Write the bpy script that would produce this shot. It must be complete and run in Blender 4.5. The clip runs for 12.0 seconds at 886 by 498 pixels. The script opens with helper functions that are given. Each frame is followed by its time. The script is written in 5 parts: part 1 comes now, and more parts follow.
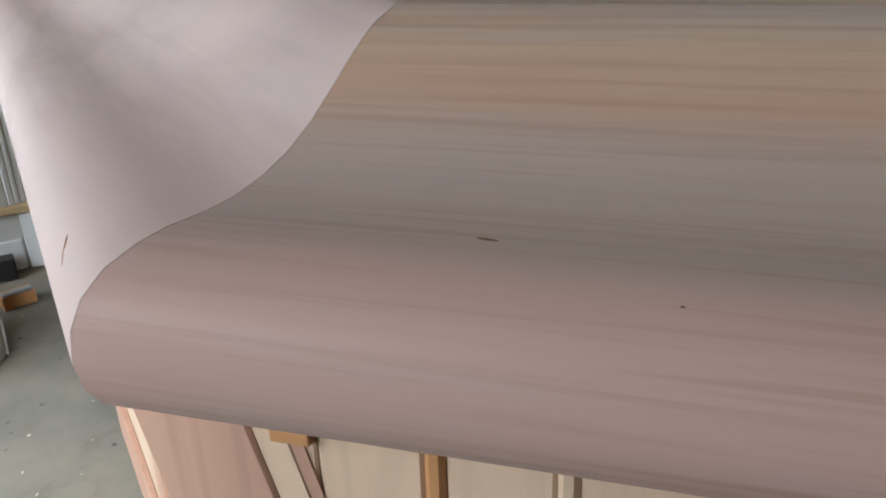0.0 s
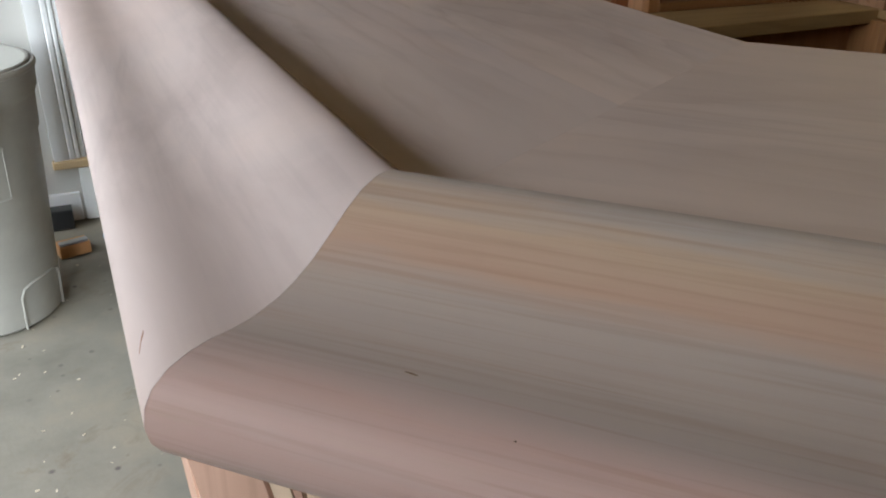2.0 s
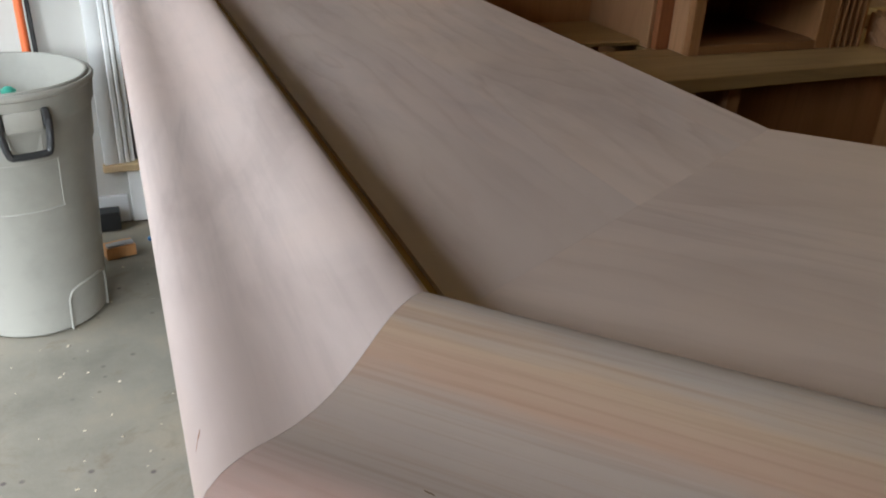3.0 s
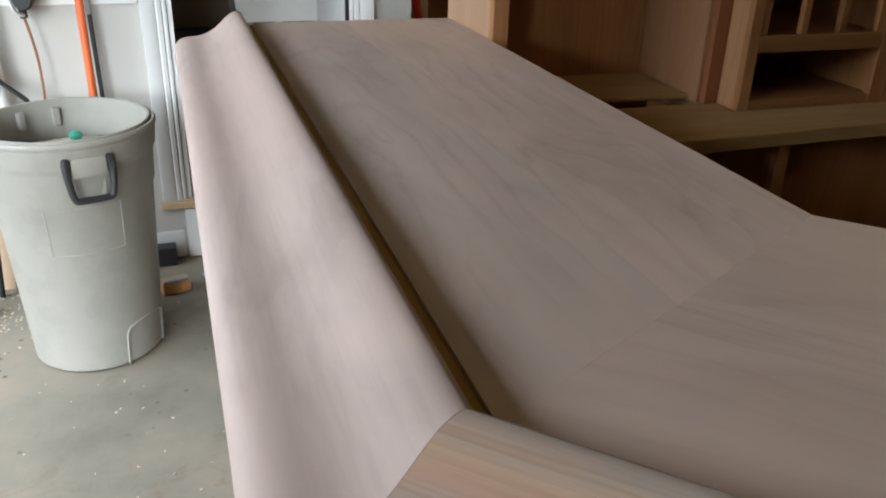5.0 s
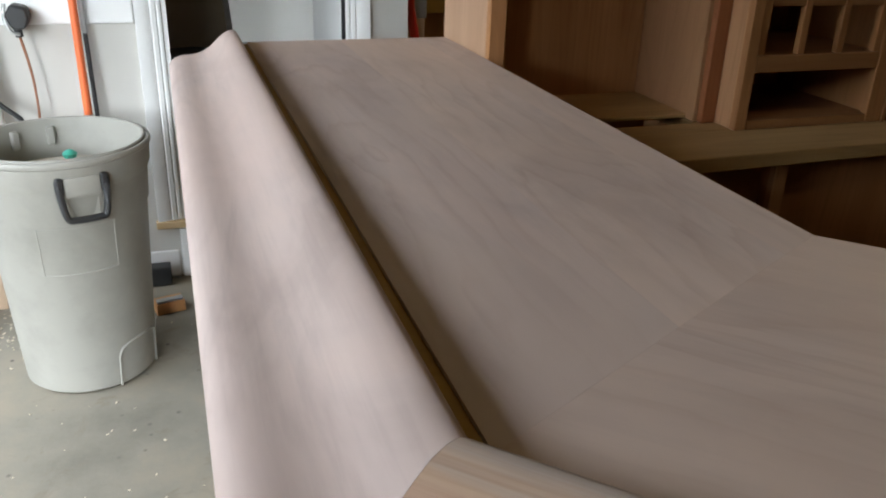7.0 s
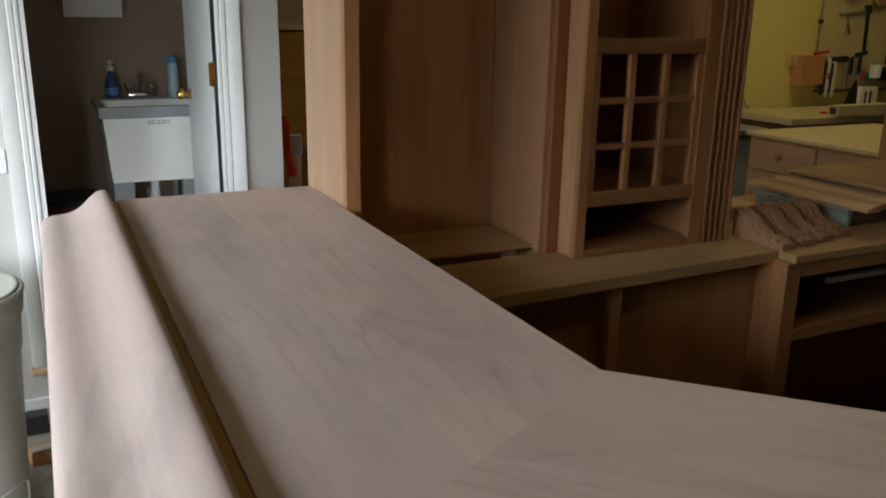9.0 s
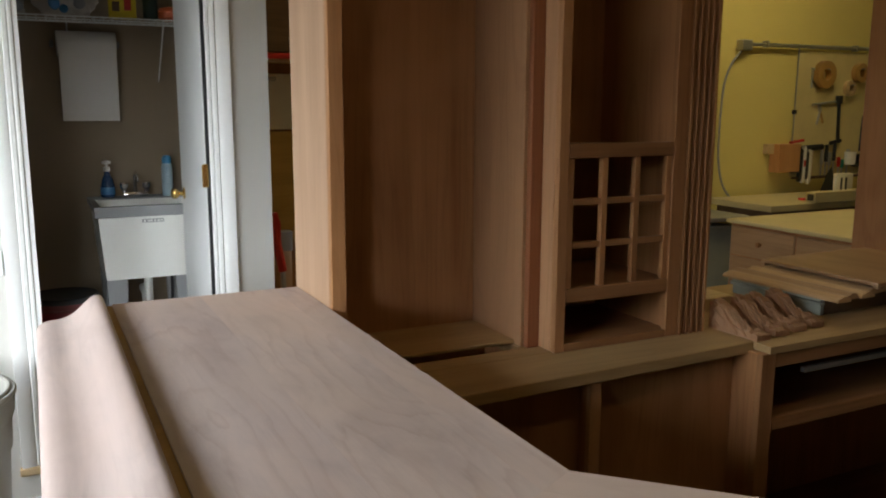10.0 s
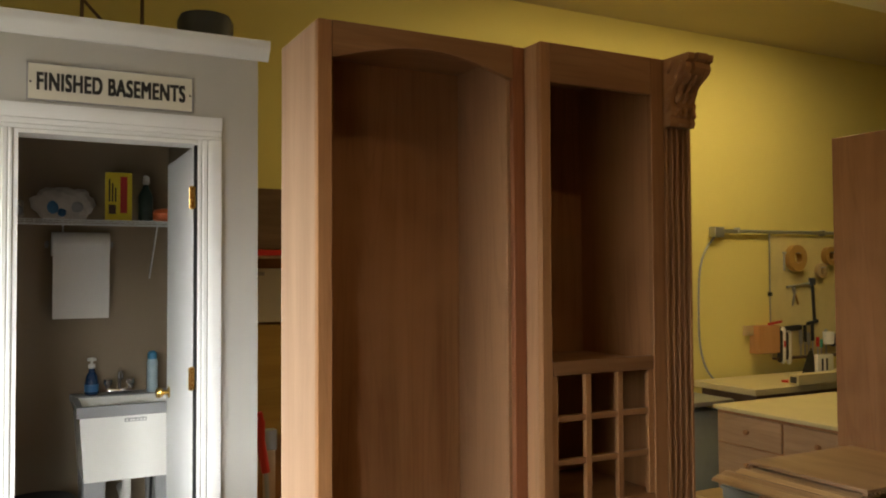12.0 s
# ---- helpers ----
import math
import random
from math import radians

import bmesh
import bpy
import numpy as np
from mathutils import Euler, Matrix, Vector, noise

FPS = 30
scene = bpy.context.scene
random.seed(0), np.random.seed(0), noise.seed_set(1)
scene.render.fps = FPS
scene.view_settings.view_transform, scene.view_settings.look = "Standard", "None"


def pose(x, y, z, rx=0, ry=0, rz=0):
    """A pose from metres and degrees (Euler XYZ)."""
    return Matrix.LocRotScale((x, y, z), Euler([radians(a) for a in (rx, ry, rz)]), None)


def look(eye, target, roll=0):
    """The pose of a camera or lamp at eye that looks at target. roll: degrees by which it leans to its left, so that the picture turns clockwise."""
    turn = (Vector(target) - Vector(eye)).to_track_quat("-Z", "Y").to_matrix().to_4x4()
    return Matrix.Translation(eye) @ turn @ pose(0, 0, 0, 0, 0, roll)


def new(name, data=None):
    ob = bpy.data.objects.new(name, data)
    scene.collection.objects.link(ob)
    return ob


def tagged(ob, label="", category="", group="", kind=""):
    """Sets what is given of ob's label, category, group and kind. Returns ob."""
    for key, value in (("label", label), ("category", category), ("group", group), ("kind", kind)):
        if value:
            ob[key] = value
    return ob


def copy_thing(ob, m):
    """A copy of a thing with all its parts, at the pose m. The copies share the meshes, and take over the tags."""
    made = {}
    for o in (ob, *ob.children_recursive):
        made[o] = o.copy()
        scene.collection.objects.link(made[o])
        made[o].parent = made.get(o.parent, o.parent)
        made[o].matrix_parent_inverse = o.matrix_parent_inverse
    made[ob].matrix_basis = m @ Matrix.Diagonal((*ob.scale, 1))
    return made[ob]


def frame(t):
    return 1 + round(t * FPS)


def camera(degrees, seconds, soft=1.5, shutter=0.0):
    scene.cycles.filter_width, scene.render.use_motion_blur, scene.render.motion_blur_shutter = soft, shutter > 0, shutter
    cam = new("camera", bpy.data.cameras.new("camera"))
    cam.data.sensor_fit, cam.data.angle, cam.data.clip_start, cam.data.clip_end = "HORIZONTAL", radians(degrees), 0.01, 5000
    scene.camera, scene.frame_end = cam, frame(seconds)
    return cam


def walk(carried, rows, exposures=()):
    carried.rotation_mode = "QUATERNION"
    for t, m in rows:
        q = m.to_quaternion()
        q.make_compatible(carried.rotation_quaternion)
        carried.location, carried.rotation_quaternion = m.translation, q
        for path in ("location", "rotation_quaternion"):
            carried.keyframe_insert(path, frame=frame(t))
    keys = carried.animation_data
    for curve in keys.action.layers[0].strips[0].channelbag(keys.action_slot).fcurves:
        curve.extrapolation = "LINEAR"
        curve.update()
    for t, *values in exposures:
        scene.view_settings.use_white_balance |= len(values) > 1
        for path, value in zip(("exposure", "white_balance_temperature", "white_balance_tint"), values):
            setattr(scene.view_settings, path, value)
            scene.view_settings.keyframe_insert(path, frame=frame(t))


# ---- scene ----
cam = camera(56.6, 12.0, soft=2.0)
PATH = [
    (0, (-0.135, -0.268, 1.162), (0.735, 1.345, 0.350), -2.0),
    (0.5, (-0.141, -0.307, 1.209), (0.789, 1.233, 0.335), -2.2),
    (1, (-0.133, -0.348, 1.247), (0.684, 1.258, 0.379), -1.1),
    (1.5, (-0.136, -0.358, 1.258), (0.643, 1.261, 0.379), -0.4),
    (2, (-0.137, -0.354, 1.271), (0.622, 1.265, 0.377), 1.0),
    (2.5, (-0.142, -0.357, 1.308), (0.598, 1.279, 0.427), 1.5),
    (3, (-0.141, -0.37, 1.351), (0.54, 1.282, 0.453), 2.5),
    (3.5, (-0.137, -0.369, 1.374), (0.482, 1.306, 0.474), 2.5),
    (5.5, (-0.142, -0.371, 1.417), (0.434, 1.356, 0.587), 1.7),
    (6, (-0.139, -0.361, 1.41), (0.439, 1.371, 0.592), 2.0),
    (6.5, (-0.138, -0.355, 1.405), (0.433, 1.38, 0.591), 1.8),
    (8.5, (-0.111, -0.42, 1.463), (0.673, 1.299, 0.807), 1.5),
    (9, (-0.106, -0.482, 1.501), (0.739, 1.247, 0.958), 1.0),
    (9.5, (-0.104, -0.529, 1.526), (0.756, 1.226, 1.104), 0.9),
    (10, (-0.112, -0.549, 1.549), (0.766, 1.215, 1.207), 0.2),
    (10.5, (-0.117, -0.547, 1.575), (0.778, 1.224, 1.323), 0.1),
    (11, (-0.116, -0.565, 1.606), (0.795, 1.207, 1.442), -0.3),
    (11.5, (-0.135, -0.596, 1.645), (0.789, 1.178, 1.588), -0.0),
    (12, (-0.132, -0.582, 1.676), (0.792, 1.19, 1.74), -0.3),
]
walk(cam, [(t, look(eye, target, roll)) for t, eye, target, roll in PATH],
     exposures=[(0, 0.0, 6450, 12), (2.5, 0.0, 6550, 11), (8.8, 0.05, 6650, 11), (9.5, 0.2, 6700, 11), (10.5, 0.65, 6800, 11), (11.2, 0.85, 7000, 12), (12, 1.0, 7400, 13)])

# ---- light ----
world = bpy.data.worlds.new("sky")
scene.world = world
world.use_nodes = True
wn = world.node_tree.nodes
sky = wn.new("ShaderNodeTexSky")
sky.sky_type, sky.sun_disc = "NISHITA", False
sky.sun_elevation, sky.sun_rotation = radians(38), radians(250)
world.node_tree.links.new(sky.outputs[0], wn["Background"].inputs[0])
wn["Background"].inputs[1].default_value = 0.06
sun = new("sun", bpy.data.lights.new("sun", "SUN"))
sun.data.energy, sun.data.angle, sun.data.color = 0.6, radians(12), (1.0, 0.95, 0.88)
sun.matrix_world = look((-6, -4, 8), (0, 0, 0))


def area(name, eye, target, sx, sy, watts, color):
    lamp = new(name, bpy.data.lights.new(name, "AREA"))
    lamp.data.shape, lamp.data.size, lamp.data.size_y = "RECTANGLE", sx, sy
    lamp.data.energy, lamp.data.color = watts, color
    lamp.matrix_world = look(eye, target)
    return lamp


# sky light that falls in through the open garage door, and unseen warm shop lamps assumed under the ceiling
area("open_sky", (-4.3, 0.5, 3.8), (-0.2, 1.0, 1.1), 7.0, 3.2, 850, (0.83, 0.92, 1.0))
area("open_sky_rear", (-2.9, -4.9, 3.5), (0.4, 1.0, 1.1), 4.0, 3.2, 2100, (0.86, 0.93, 0.98))
area("assumed_shop_lamp", (3.8, 2.75, 3.36), (3.7, 3.45, 0.0), 2.8, 0.25, 18, (1.0, 0.83, 0.44))
area("assumed_bar_lamp", (1.6, -0.6, 3.36), (1.6, -0.6, 0), 2.4, 0.25, 4.5, (1.0, 0.74, 0.42))


# ---- materials ----
def material(name, rough=0.6, metal=0.0):
    m = bpy.data.materials.new(name)
    m.use_nodes = True
    b = m.node_tree.nodes["Principled BSDF"]
    b.inputs["Roughness"].default_value, b.inputs["Metallic"].default_value = rough, metal
    return m, m.node_tree.nodes, m.node_tree.links, b


def ramp(nodes, stops):
    r = nodes.new("ShaderNodeValToRGB")
    while len(r.color_ramp.elements) < len(stops):
        r.color_ramp.elements.new(0.5)
    for e, (p, c) in zip(r.color_ramp.elements, stops):
        e.position, e.color = p, (*c, 1)
    return r


def coords(nodes, links, scale, turn=(0, 0, 0), shuffle=True):
    """Object coordinates, shifted by a random amount per object."""
    tc, mp = nodes.new("ShaderNodeTexCoord"), nodes.new("ShaderNodeMapping")
    mp.inputs["Scale"].default_value = scale
    mp.inputs["Rotation"].default_value = [radians(a) for a in turn]
    if shuffle:
        oi, mul, add = nodes.new("ShaderNodeObjectInfo"), nodes.new("ShaderNodeMath"), nodes.new("ShaderNodeVectorMath")
        mul.operation, mul.inputs[1].default_value = "MULTIPLY", 37.0
        add.operation = "ADD"
        links.new(oi.outputs["Random"], mul.inputs[0])
        links.new(tc.outputs["Object"], add.inputs[0])
        links.new(mul.outputs[0], add.inputs[1])
        links.new(add.outputs[0], mp.inputs["Vector"])
    else:
        links.new(tc.outputs["Object"], mp.inputs["Vector"])
    return mp


def mixed(nodes, links, fac, a, b, mode="MIX"):
    mx = nodes.new("ShaderNodeMix")
    mx.data_type, mx.blend_type = "RGBA", mode
    for sock, val in ((mx.inputs[0], fac), (mx.inputs[6], a), (mx.inputs[7], b)):
        if isinstance(val, (int, float)):
            sock.default_value = val
        elif isinstance(val, tuple):
            sock.default_value = (*val, 1)
        else:
            links.new(val, sock)
    return mx.outputs[2]


def tex(nodes, links, vec, scale, detail=4.0, rough=0.55, distort=0.0):
    n = nodes.new("ShaderNodeTexNoise")
    n.inputs["Scale"].default_value, n.inputs["Detail"].default_value = scale, detail
    n.inputs["Roughness"].default_value, n.inputs["Distortion"].default_value = rough, distort
    links.new(vec.outputs[0], n.inputs["Vector"])
    return n.outputs[0]


def bump(nodes, links, bsdf, height, strength, dist=0.001):
    bp = nodes.new("ShaderNodeBump")
    bp.inputs["Strength"].default_value, bp.inputs["Distance"].default_value = strength, dist
    links.new(height, bp.inputs["Height"])
    links.new(bp.outputs[0], bsdf.inputs["Normal"])


def wood(name, light, dark, tint, grain="X", rough=0.55, figure=0.6, vary=0.16, long=0.7, wide=9.0, blotch=0.55, heart=None, pore=0.22, bands=105.0, rings=0.0, mottle=0.0):
    """Sanded bare wood; grain names the object axis along which the fibres run."""
    m, n, l, b = material(name, rough)
    b.inputs["Specular IOR Level"].default_value = 0.22
    s = {"X": (long, wide, wide), "Y": (wide, long, wide), "Z": (wide, wide, long)}[grain]
    v = coords(n, l, s)
    broad = tex(n, l, v, 1.1, 3.0, 0.5, 0.8)
    base = ramp(n, [(0.3, dark), (0.5, tuple((p + q) / 2 for p, q in zip(light, dark))), (0.68, light)])
    l.new(broad, base.inputs[0])
    # cathedral figure: bands of a slow noise
    v2 = coords(n, l, tuple(a * (0.42 if a > 3 else 0.55) for a in s))
    slow = tex(n, l, v2, 1.0, 1.5, 0.4, 0.4)
    mul, sn = n.new("ShaderNodeMath"), n.new("ShaderNodeMath")
    mul.operation, mul.inputs[1].default_value = "MULTIPLY", bands
    sn.operation = "SINE"
    l.new(slow, mul.inputs[0])
    l.new(mul.outputs[0], sn.inputs[0])
    lines = ramp(n, [(0.0, (0, 0, 0)), (0.80, (0, 0, 0)), (0.96, (1, 1, 1)), (1.0, (0.7, 0.7, 0.7))])
    l.new(sn.outputs[0], lines.inputs[0])
    if rings:
        # flat-sawn figure: a board cut close to the heart, rings nested in arches
        def calc(op, a, b=0.0):
            q = n.new("ShaderNodeMath")
            q.operation = op
            for i, val in enumerate((a, b)):
                if isinstance(val, float):
                    q.inputs[i].default_value = val
                else:
                    l.new(val, q.inputs[i])
            return q.outputs[0]

        sep = n.new("ShaderNodeSeparateXYZ")
        l.new(coords(n, l, (1, 1, 1)).outputs[0], sep.inputs[0])
        sway = calc("MULTIPLY", calc("SUBTRACT", tex(n, l, coords(n, l, (3.0, 5.0, 5.0)), 1.0, 2.0, 0.5), 0.5), 0.09)
        across = calc("SUBTRACT", calc("PINGPONG", calc("ADD", sep.outputs["Y"], sway), 0.17), 0.05)
        depth = calc("MULTIPLY", calc("SUBTRACT", tex(n, l, coords(n, l, (1.1, 1.4, 1.4)), 1.0, 1.0, 0.4), 0.5), 0.75)
        radius = calc("SQRT", calc("ADD", calc("MULTIPLY", across, across), calc("MULTIPLY", depth, depth)))
        wear = calc("MULTIPLY", tex(n, l, coords(n, l, (5.0, 34.0, 34.0)), 1.0, 3.0, 0.6), 1.1)
        turns = calc("FRACT", calc("ADD", calc("MULTIPLY", radius, rings), wear))
        lines = ramp(n, [(0.0, (0.1, 0.1, 0.1)), (0.25, (0.0, 0.0, 0.0)), (0.62, (0.12, 0.12, 0.12)), (0.90, (1, 1, 1)), (1.0, (0.1, 0.1, 0.1))])
        l.new(turns, lines.inputs[0])
    f1 = n.new("ShaderNodeMath")
    f1.operation, f1.inputs[1].default_value = "MULTIPLY", 0.42 * figure
    l.new(lines.outputs[0], f1.inputs[0])
    col = mixed(n, l, f1.outputs[0], base.outputs[0], (0.32, 0.21, 0.16) if rings else tuple(c * 0.62 for c in dark))
    if mottle:
        # soft mottling of the sanded surface
        mot = ramp(n, [(0.36, (0.80, 0.775, 0.755)), (0.5, (0.98, 0.975, 0.965)), (0.66, (1.13, 1.09, 1.04))])
        l.new(tex(n, l, coords(n, l, (4.0, 11.0, 11.0)), 1.0, 4.0, 0.62, 0.6), mot.inputs[0])
        col = mixed(n, l, mottle, col, mot.outputs[0], "MULTIPLY")
    # fine pores
    v3 = coords(n, l, tuple(a * 14 if a > 1 else a * 6 for a in s))
    fine = tex(n, l, v3, 1.0, 4.0, 0.6)
    pores = ramp(n, [(0.36, (1, 1, 1)), (0.5, (0, 0, 0))])
    l.new(fine, pores.inputs[0])
    f2 = n.new("ShaderNodeMath")
    f2.operation, f2.inputs[1].default_value = "MULTIPLY", pore
    l.new(pores.outputs[0], f2.inputs[0])
    col = mixed(n, l, f2.outputs[0], col, tuple(c * 0.55 for c in dark))
    # broad tint patches and a shade of its own for every board
    v4 = coords(n, l, (2.2, 2.2, 2.2))
    patch = tex(n, l, v4, 1.0, 3.0, 0.6)
    pr = ramp(n, [(0.42, (0, 0, 0)), (0.66, (1, 1, 1))])
    l.new(patch, pr.inputs[0])
    f3 = n.new("ShaderNodeMath")
    f3.operation, f3.inputs[1].default_value = "MULTIPLY", blotch
    l.new(pr.outputs[0], f3.inputs[0])
    col = mixed(n, l, f3.outputs[0], col, tint)
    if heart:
        # sapwood and heartwood side by side, sky sheen in the hollow's grey: (object y, colour) pairs
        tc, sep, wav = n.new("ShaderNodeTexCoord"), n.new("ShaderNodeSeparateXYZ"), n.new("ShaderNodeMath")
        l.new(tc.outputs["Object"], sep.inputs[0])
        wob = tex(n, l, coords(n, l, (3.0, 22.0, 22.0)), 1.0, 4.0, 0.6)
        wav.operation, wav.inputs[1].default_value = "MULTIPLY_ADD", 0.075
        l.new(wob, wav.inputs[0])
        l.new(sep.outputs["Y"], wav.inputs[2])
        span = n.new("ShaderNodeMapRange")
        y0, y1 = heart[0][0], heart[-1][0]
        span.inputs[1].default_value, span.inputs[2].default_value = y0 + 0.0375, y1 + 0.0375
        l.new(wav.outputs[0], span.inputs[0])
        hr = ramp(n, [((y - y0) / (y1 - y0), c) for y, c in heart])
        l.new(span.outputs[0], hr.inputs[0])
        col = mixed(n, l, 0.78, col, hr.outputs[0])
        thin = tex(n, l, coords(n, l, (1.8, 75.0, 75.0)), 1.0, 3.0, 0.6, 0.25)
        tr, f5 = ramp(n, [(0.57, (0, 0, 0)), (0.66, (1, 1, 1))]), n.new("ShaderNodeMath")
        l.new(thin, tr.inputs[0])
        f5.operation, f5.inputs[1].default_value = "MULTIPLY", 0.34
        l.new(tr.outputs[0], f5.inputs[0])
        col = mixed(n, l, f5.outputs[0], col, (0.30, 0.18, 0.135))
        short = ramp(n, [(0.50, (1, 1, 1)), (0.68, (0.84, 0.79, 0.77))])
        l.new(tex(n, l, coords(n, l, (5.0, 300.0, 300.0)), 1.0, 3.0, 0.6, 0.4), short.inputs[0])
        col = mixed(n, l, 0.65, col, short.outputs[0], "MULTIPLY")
    oi, mr = n.new("ShaderNodeObjectInfo"), n.new("ShaderNodeMapRange")
    mr.inputs[3].default_value, mr.inputs[4].default_value = 1 - vary, 1 + vary
    l.new(oi.outputs["Random"], mr.inputs[0])
    hsv = n.new("ShaderNodeHueSaturation")
    l.new(mr.outputs[0], hsv.inputs["Value"])
    l.new(col, hsv.inputs["Color"])
    l.new(hsv.outputs[0], b.inputs["Base Color"])
    bump(n, l, b, fine, 0.25, 0.0004)
    return m


def paint(name, color, rough=0.5, dirt=0.15, scale=3.0, relief=0.1, metal=0.0, dirt_color=None):
    """Painted, moulded or plated surface with faint soiling."""
    m, n, l, b = material(name, rough, metal)
    b.inputs["Specular IOR Level"].default_value = 0.35 if rough > 0.6 else 0.5
    v = coords(n, l, (scale, scale, scale))
    a = tex(n, l, v, 1.0, 5.0, 0.62)
    r = ramp(n, [(0.45, (0, 0, 0)), (0.75, (1, 1, 1))])
    l.new(a, r.inputs[0])
    f = n.new("ShaderNodeMath")
    f.operation, f.inputs[1].default_value = "MULTIPLY", dirt
    l.new(r.outputs[0], f.inputs[0])
    l.new(mixed(n, l, f.outputs[0], color, dirt_color or tuple(c * 0.45 for c in color)), b.inputs["Base Color"])
    v2 = coords(n, l, (scale * 40,) * 3)
    fine = tex(n, l, v2, 1.0, 3.0)
    mr = n.new("ShaderNodeMapRange")
    mr.inputs[3].default_value, mr.inputs[4].default_value = max(rough - 0.1, 0.02), min(rough + 0.12, 1)
    l.new(fine, mr.inputs[0])
    l.new(mr.outputs[0], b.inputs["Roughness"])
    if relief:
        bump(n, l, b, fine, relief, 0.0006)
    return m


top_wood = wood("bare cherry bar top", (0.56, 0.465, 0.435), (0.465, 0.378, 0.355), (0.545, 0.44, 0.39), "X", 0.5, 0.62, 0.05, 1.0, 6.0, 0.75, pore=0.10, rings=34.0, mottle=0.6)
top_wood_warm = wood("warmer cherry bar top", (0.58, 0.475, 0.435), (0.48, 0.388, 0.348), (0.58, 0.45, 0.38), "X", 0.5, 0.62, 0.05, 1.0, 6.0, 0.75, pore=0.10, rings=34.0, mottle=0.6)
rail_wood = wood("bare cherry rail", (0.53, 0.44, 0.415), (0.445, 0.36, 0.335), (0.52, 0.405, 0.365), "X", 0.5, 0.35, 0.03, 0.9, 8.0, 0.65, pore=0.14, bands=80.0, mottle=0.7)
# orange band is heartwood; the grey hollow has sky sheen in its colour
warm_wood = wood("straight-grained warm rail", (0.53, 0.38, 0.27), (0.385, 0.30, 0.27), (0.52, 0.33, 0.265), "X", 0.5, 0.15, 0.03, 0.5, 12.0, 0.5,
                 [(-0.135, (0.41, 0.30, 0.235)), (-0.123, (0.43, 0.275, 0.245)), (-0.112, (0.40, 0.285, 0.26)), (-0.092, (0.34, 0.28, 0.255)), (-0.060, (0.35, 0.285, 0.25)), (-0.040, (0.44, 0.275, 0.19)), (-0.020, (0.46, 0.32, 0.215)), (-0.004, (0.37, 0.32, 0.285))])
case_wood = wood("cherry casework", (0.39, 0.19, 0.082), (0.265, 0.118, 0.048), (0.41, 0.205, 0.088), "Z", 0.5, 0.6, 0.14, 0.7, 9.0, 0.7)
case_wood_x = wood("cherry casework, lying grain", (0.34, 0.17, 0.075), (0.235, 0.11, 0.045), (0.31, 0.145, 0.06), "X", 0.5, 0.4, 0.08)
pale_wood = wood("pale poplar", (0.60, 0.45, 0.27), (0.50, 0.36, 0.2), (0.55, 0.42, 0.24), "X", 0.55, 0.4, 0.1)
counter_wood = wood("bare counter wood", (0.45, 0.295, 0.14), (0.33, 0.205, 0.09), (0.41, 0.26, 0.12), "X", 0.55, 0.6, 0.1)
pale_wood_z = wood("pale poplar, standing grain", (0.66, 0.50, 0.36), (0.57, 0.42, 0.29), (0.62, 0.45, 0.34), "Z", 0.55, 0.4, 0.08)
# cherry lightened for sides that face the daylight; also the divider's paler edge
lightened_wood = wood("lightened cherry, lit sides and divider edge", (0.50, 0.28, 0.145), (0.385, 0.20, 0.10), (0.45, 0.245, 0.125), "Z", 0.5, 0.5, 0.06)
case_pink = wood("pinkish cherry", (0.50, 0.31, 0.23), (0.40, 0.24, 0.17), (0.47, 0.28, 0.21), "Z", 0.5, 0.4, 0.04)
# daylight's pink and paleness mixed into the outer panel's colour
daylit_panel_wood = wood("cherry panel lightened to a daylit pink", (0.49, 0.315, 0.205), (0.40, 0.245, 0.155), (0.45, 0.29, 0.185), "Z", 0.5, 0.4, 0.04)
red_wood = wood("red-brown cherry", (0.32, 0.125, 0.055), (0.23, 0.08, 0.034), (0.28, 0.10, 0.045), "Z", 0.5, 0.4, 0.05)
edge_wood = wood("orange panel edge", (0.55, 0.29, 0.13), (0.45, 0.22, 0.09), (0.5, 0.26, 0.11), "Z", 0.5, 0.3)
pale_wood_y = wood("pale moulding wood", (0.54, 0.36, 0.20), (0.43, 0.27, 0.14), (0.50, 0.32, 0.17), "Y", 0.55, 0.4, 0.12)
case_wood_y = wood("cherry drawer fronts", (0.40, 0.25, 0.14), (0.30, 0.18, 0.10), (0.36, 0.22, 0.12), "Y", 0.5, 0.4, 0.08)
tan_board = wood("ochre plywood", (0.42, 0.26, 0.08), (0.33, 0.2, 0.06), (0.38, 0.23, 0.07), "X", 0.55, 0.3)
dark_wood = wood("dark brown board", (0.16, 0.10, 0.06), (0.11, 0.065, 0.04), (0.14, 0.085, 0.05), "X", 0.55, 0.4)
white_paint = paint("white trim paint", (0.80, 0.82, 0.82), 0.4, 0.10)
wall_white = paint("white wall paint", (0.54, 0.535, 0.505), 0.7, 0.08, 1.2, 0.15)
wall_yellow = paint("yellow wall paint", (0.74, 0.63, 0.22), 0.75, 0.10, 1.0, 0.15)
bare_ply = wood("dark low-bounce plywood", (0.24, 0.17, 0.10), (0.17, 0.12, 0.07), (0.20, 0.145, 0.09), "Z", 0.6, 0.5)
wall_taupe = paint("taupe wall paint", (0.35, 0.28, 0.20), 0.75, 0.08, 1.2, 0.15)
ceiling_paint = paint("ceiling paint", (0.55, 0.47, 0.27), 0.8, 0.1, 1.0, 0.15)
can_grey = paint("grey moulded plastic", (0.29, 0.288, 0.262), 0.45, 0.35, 7.0, 0.2)
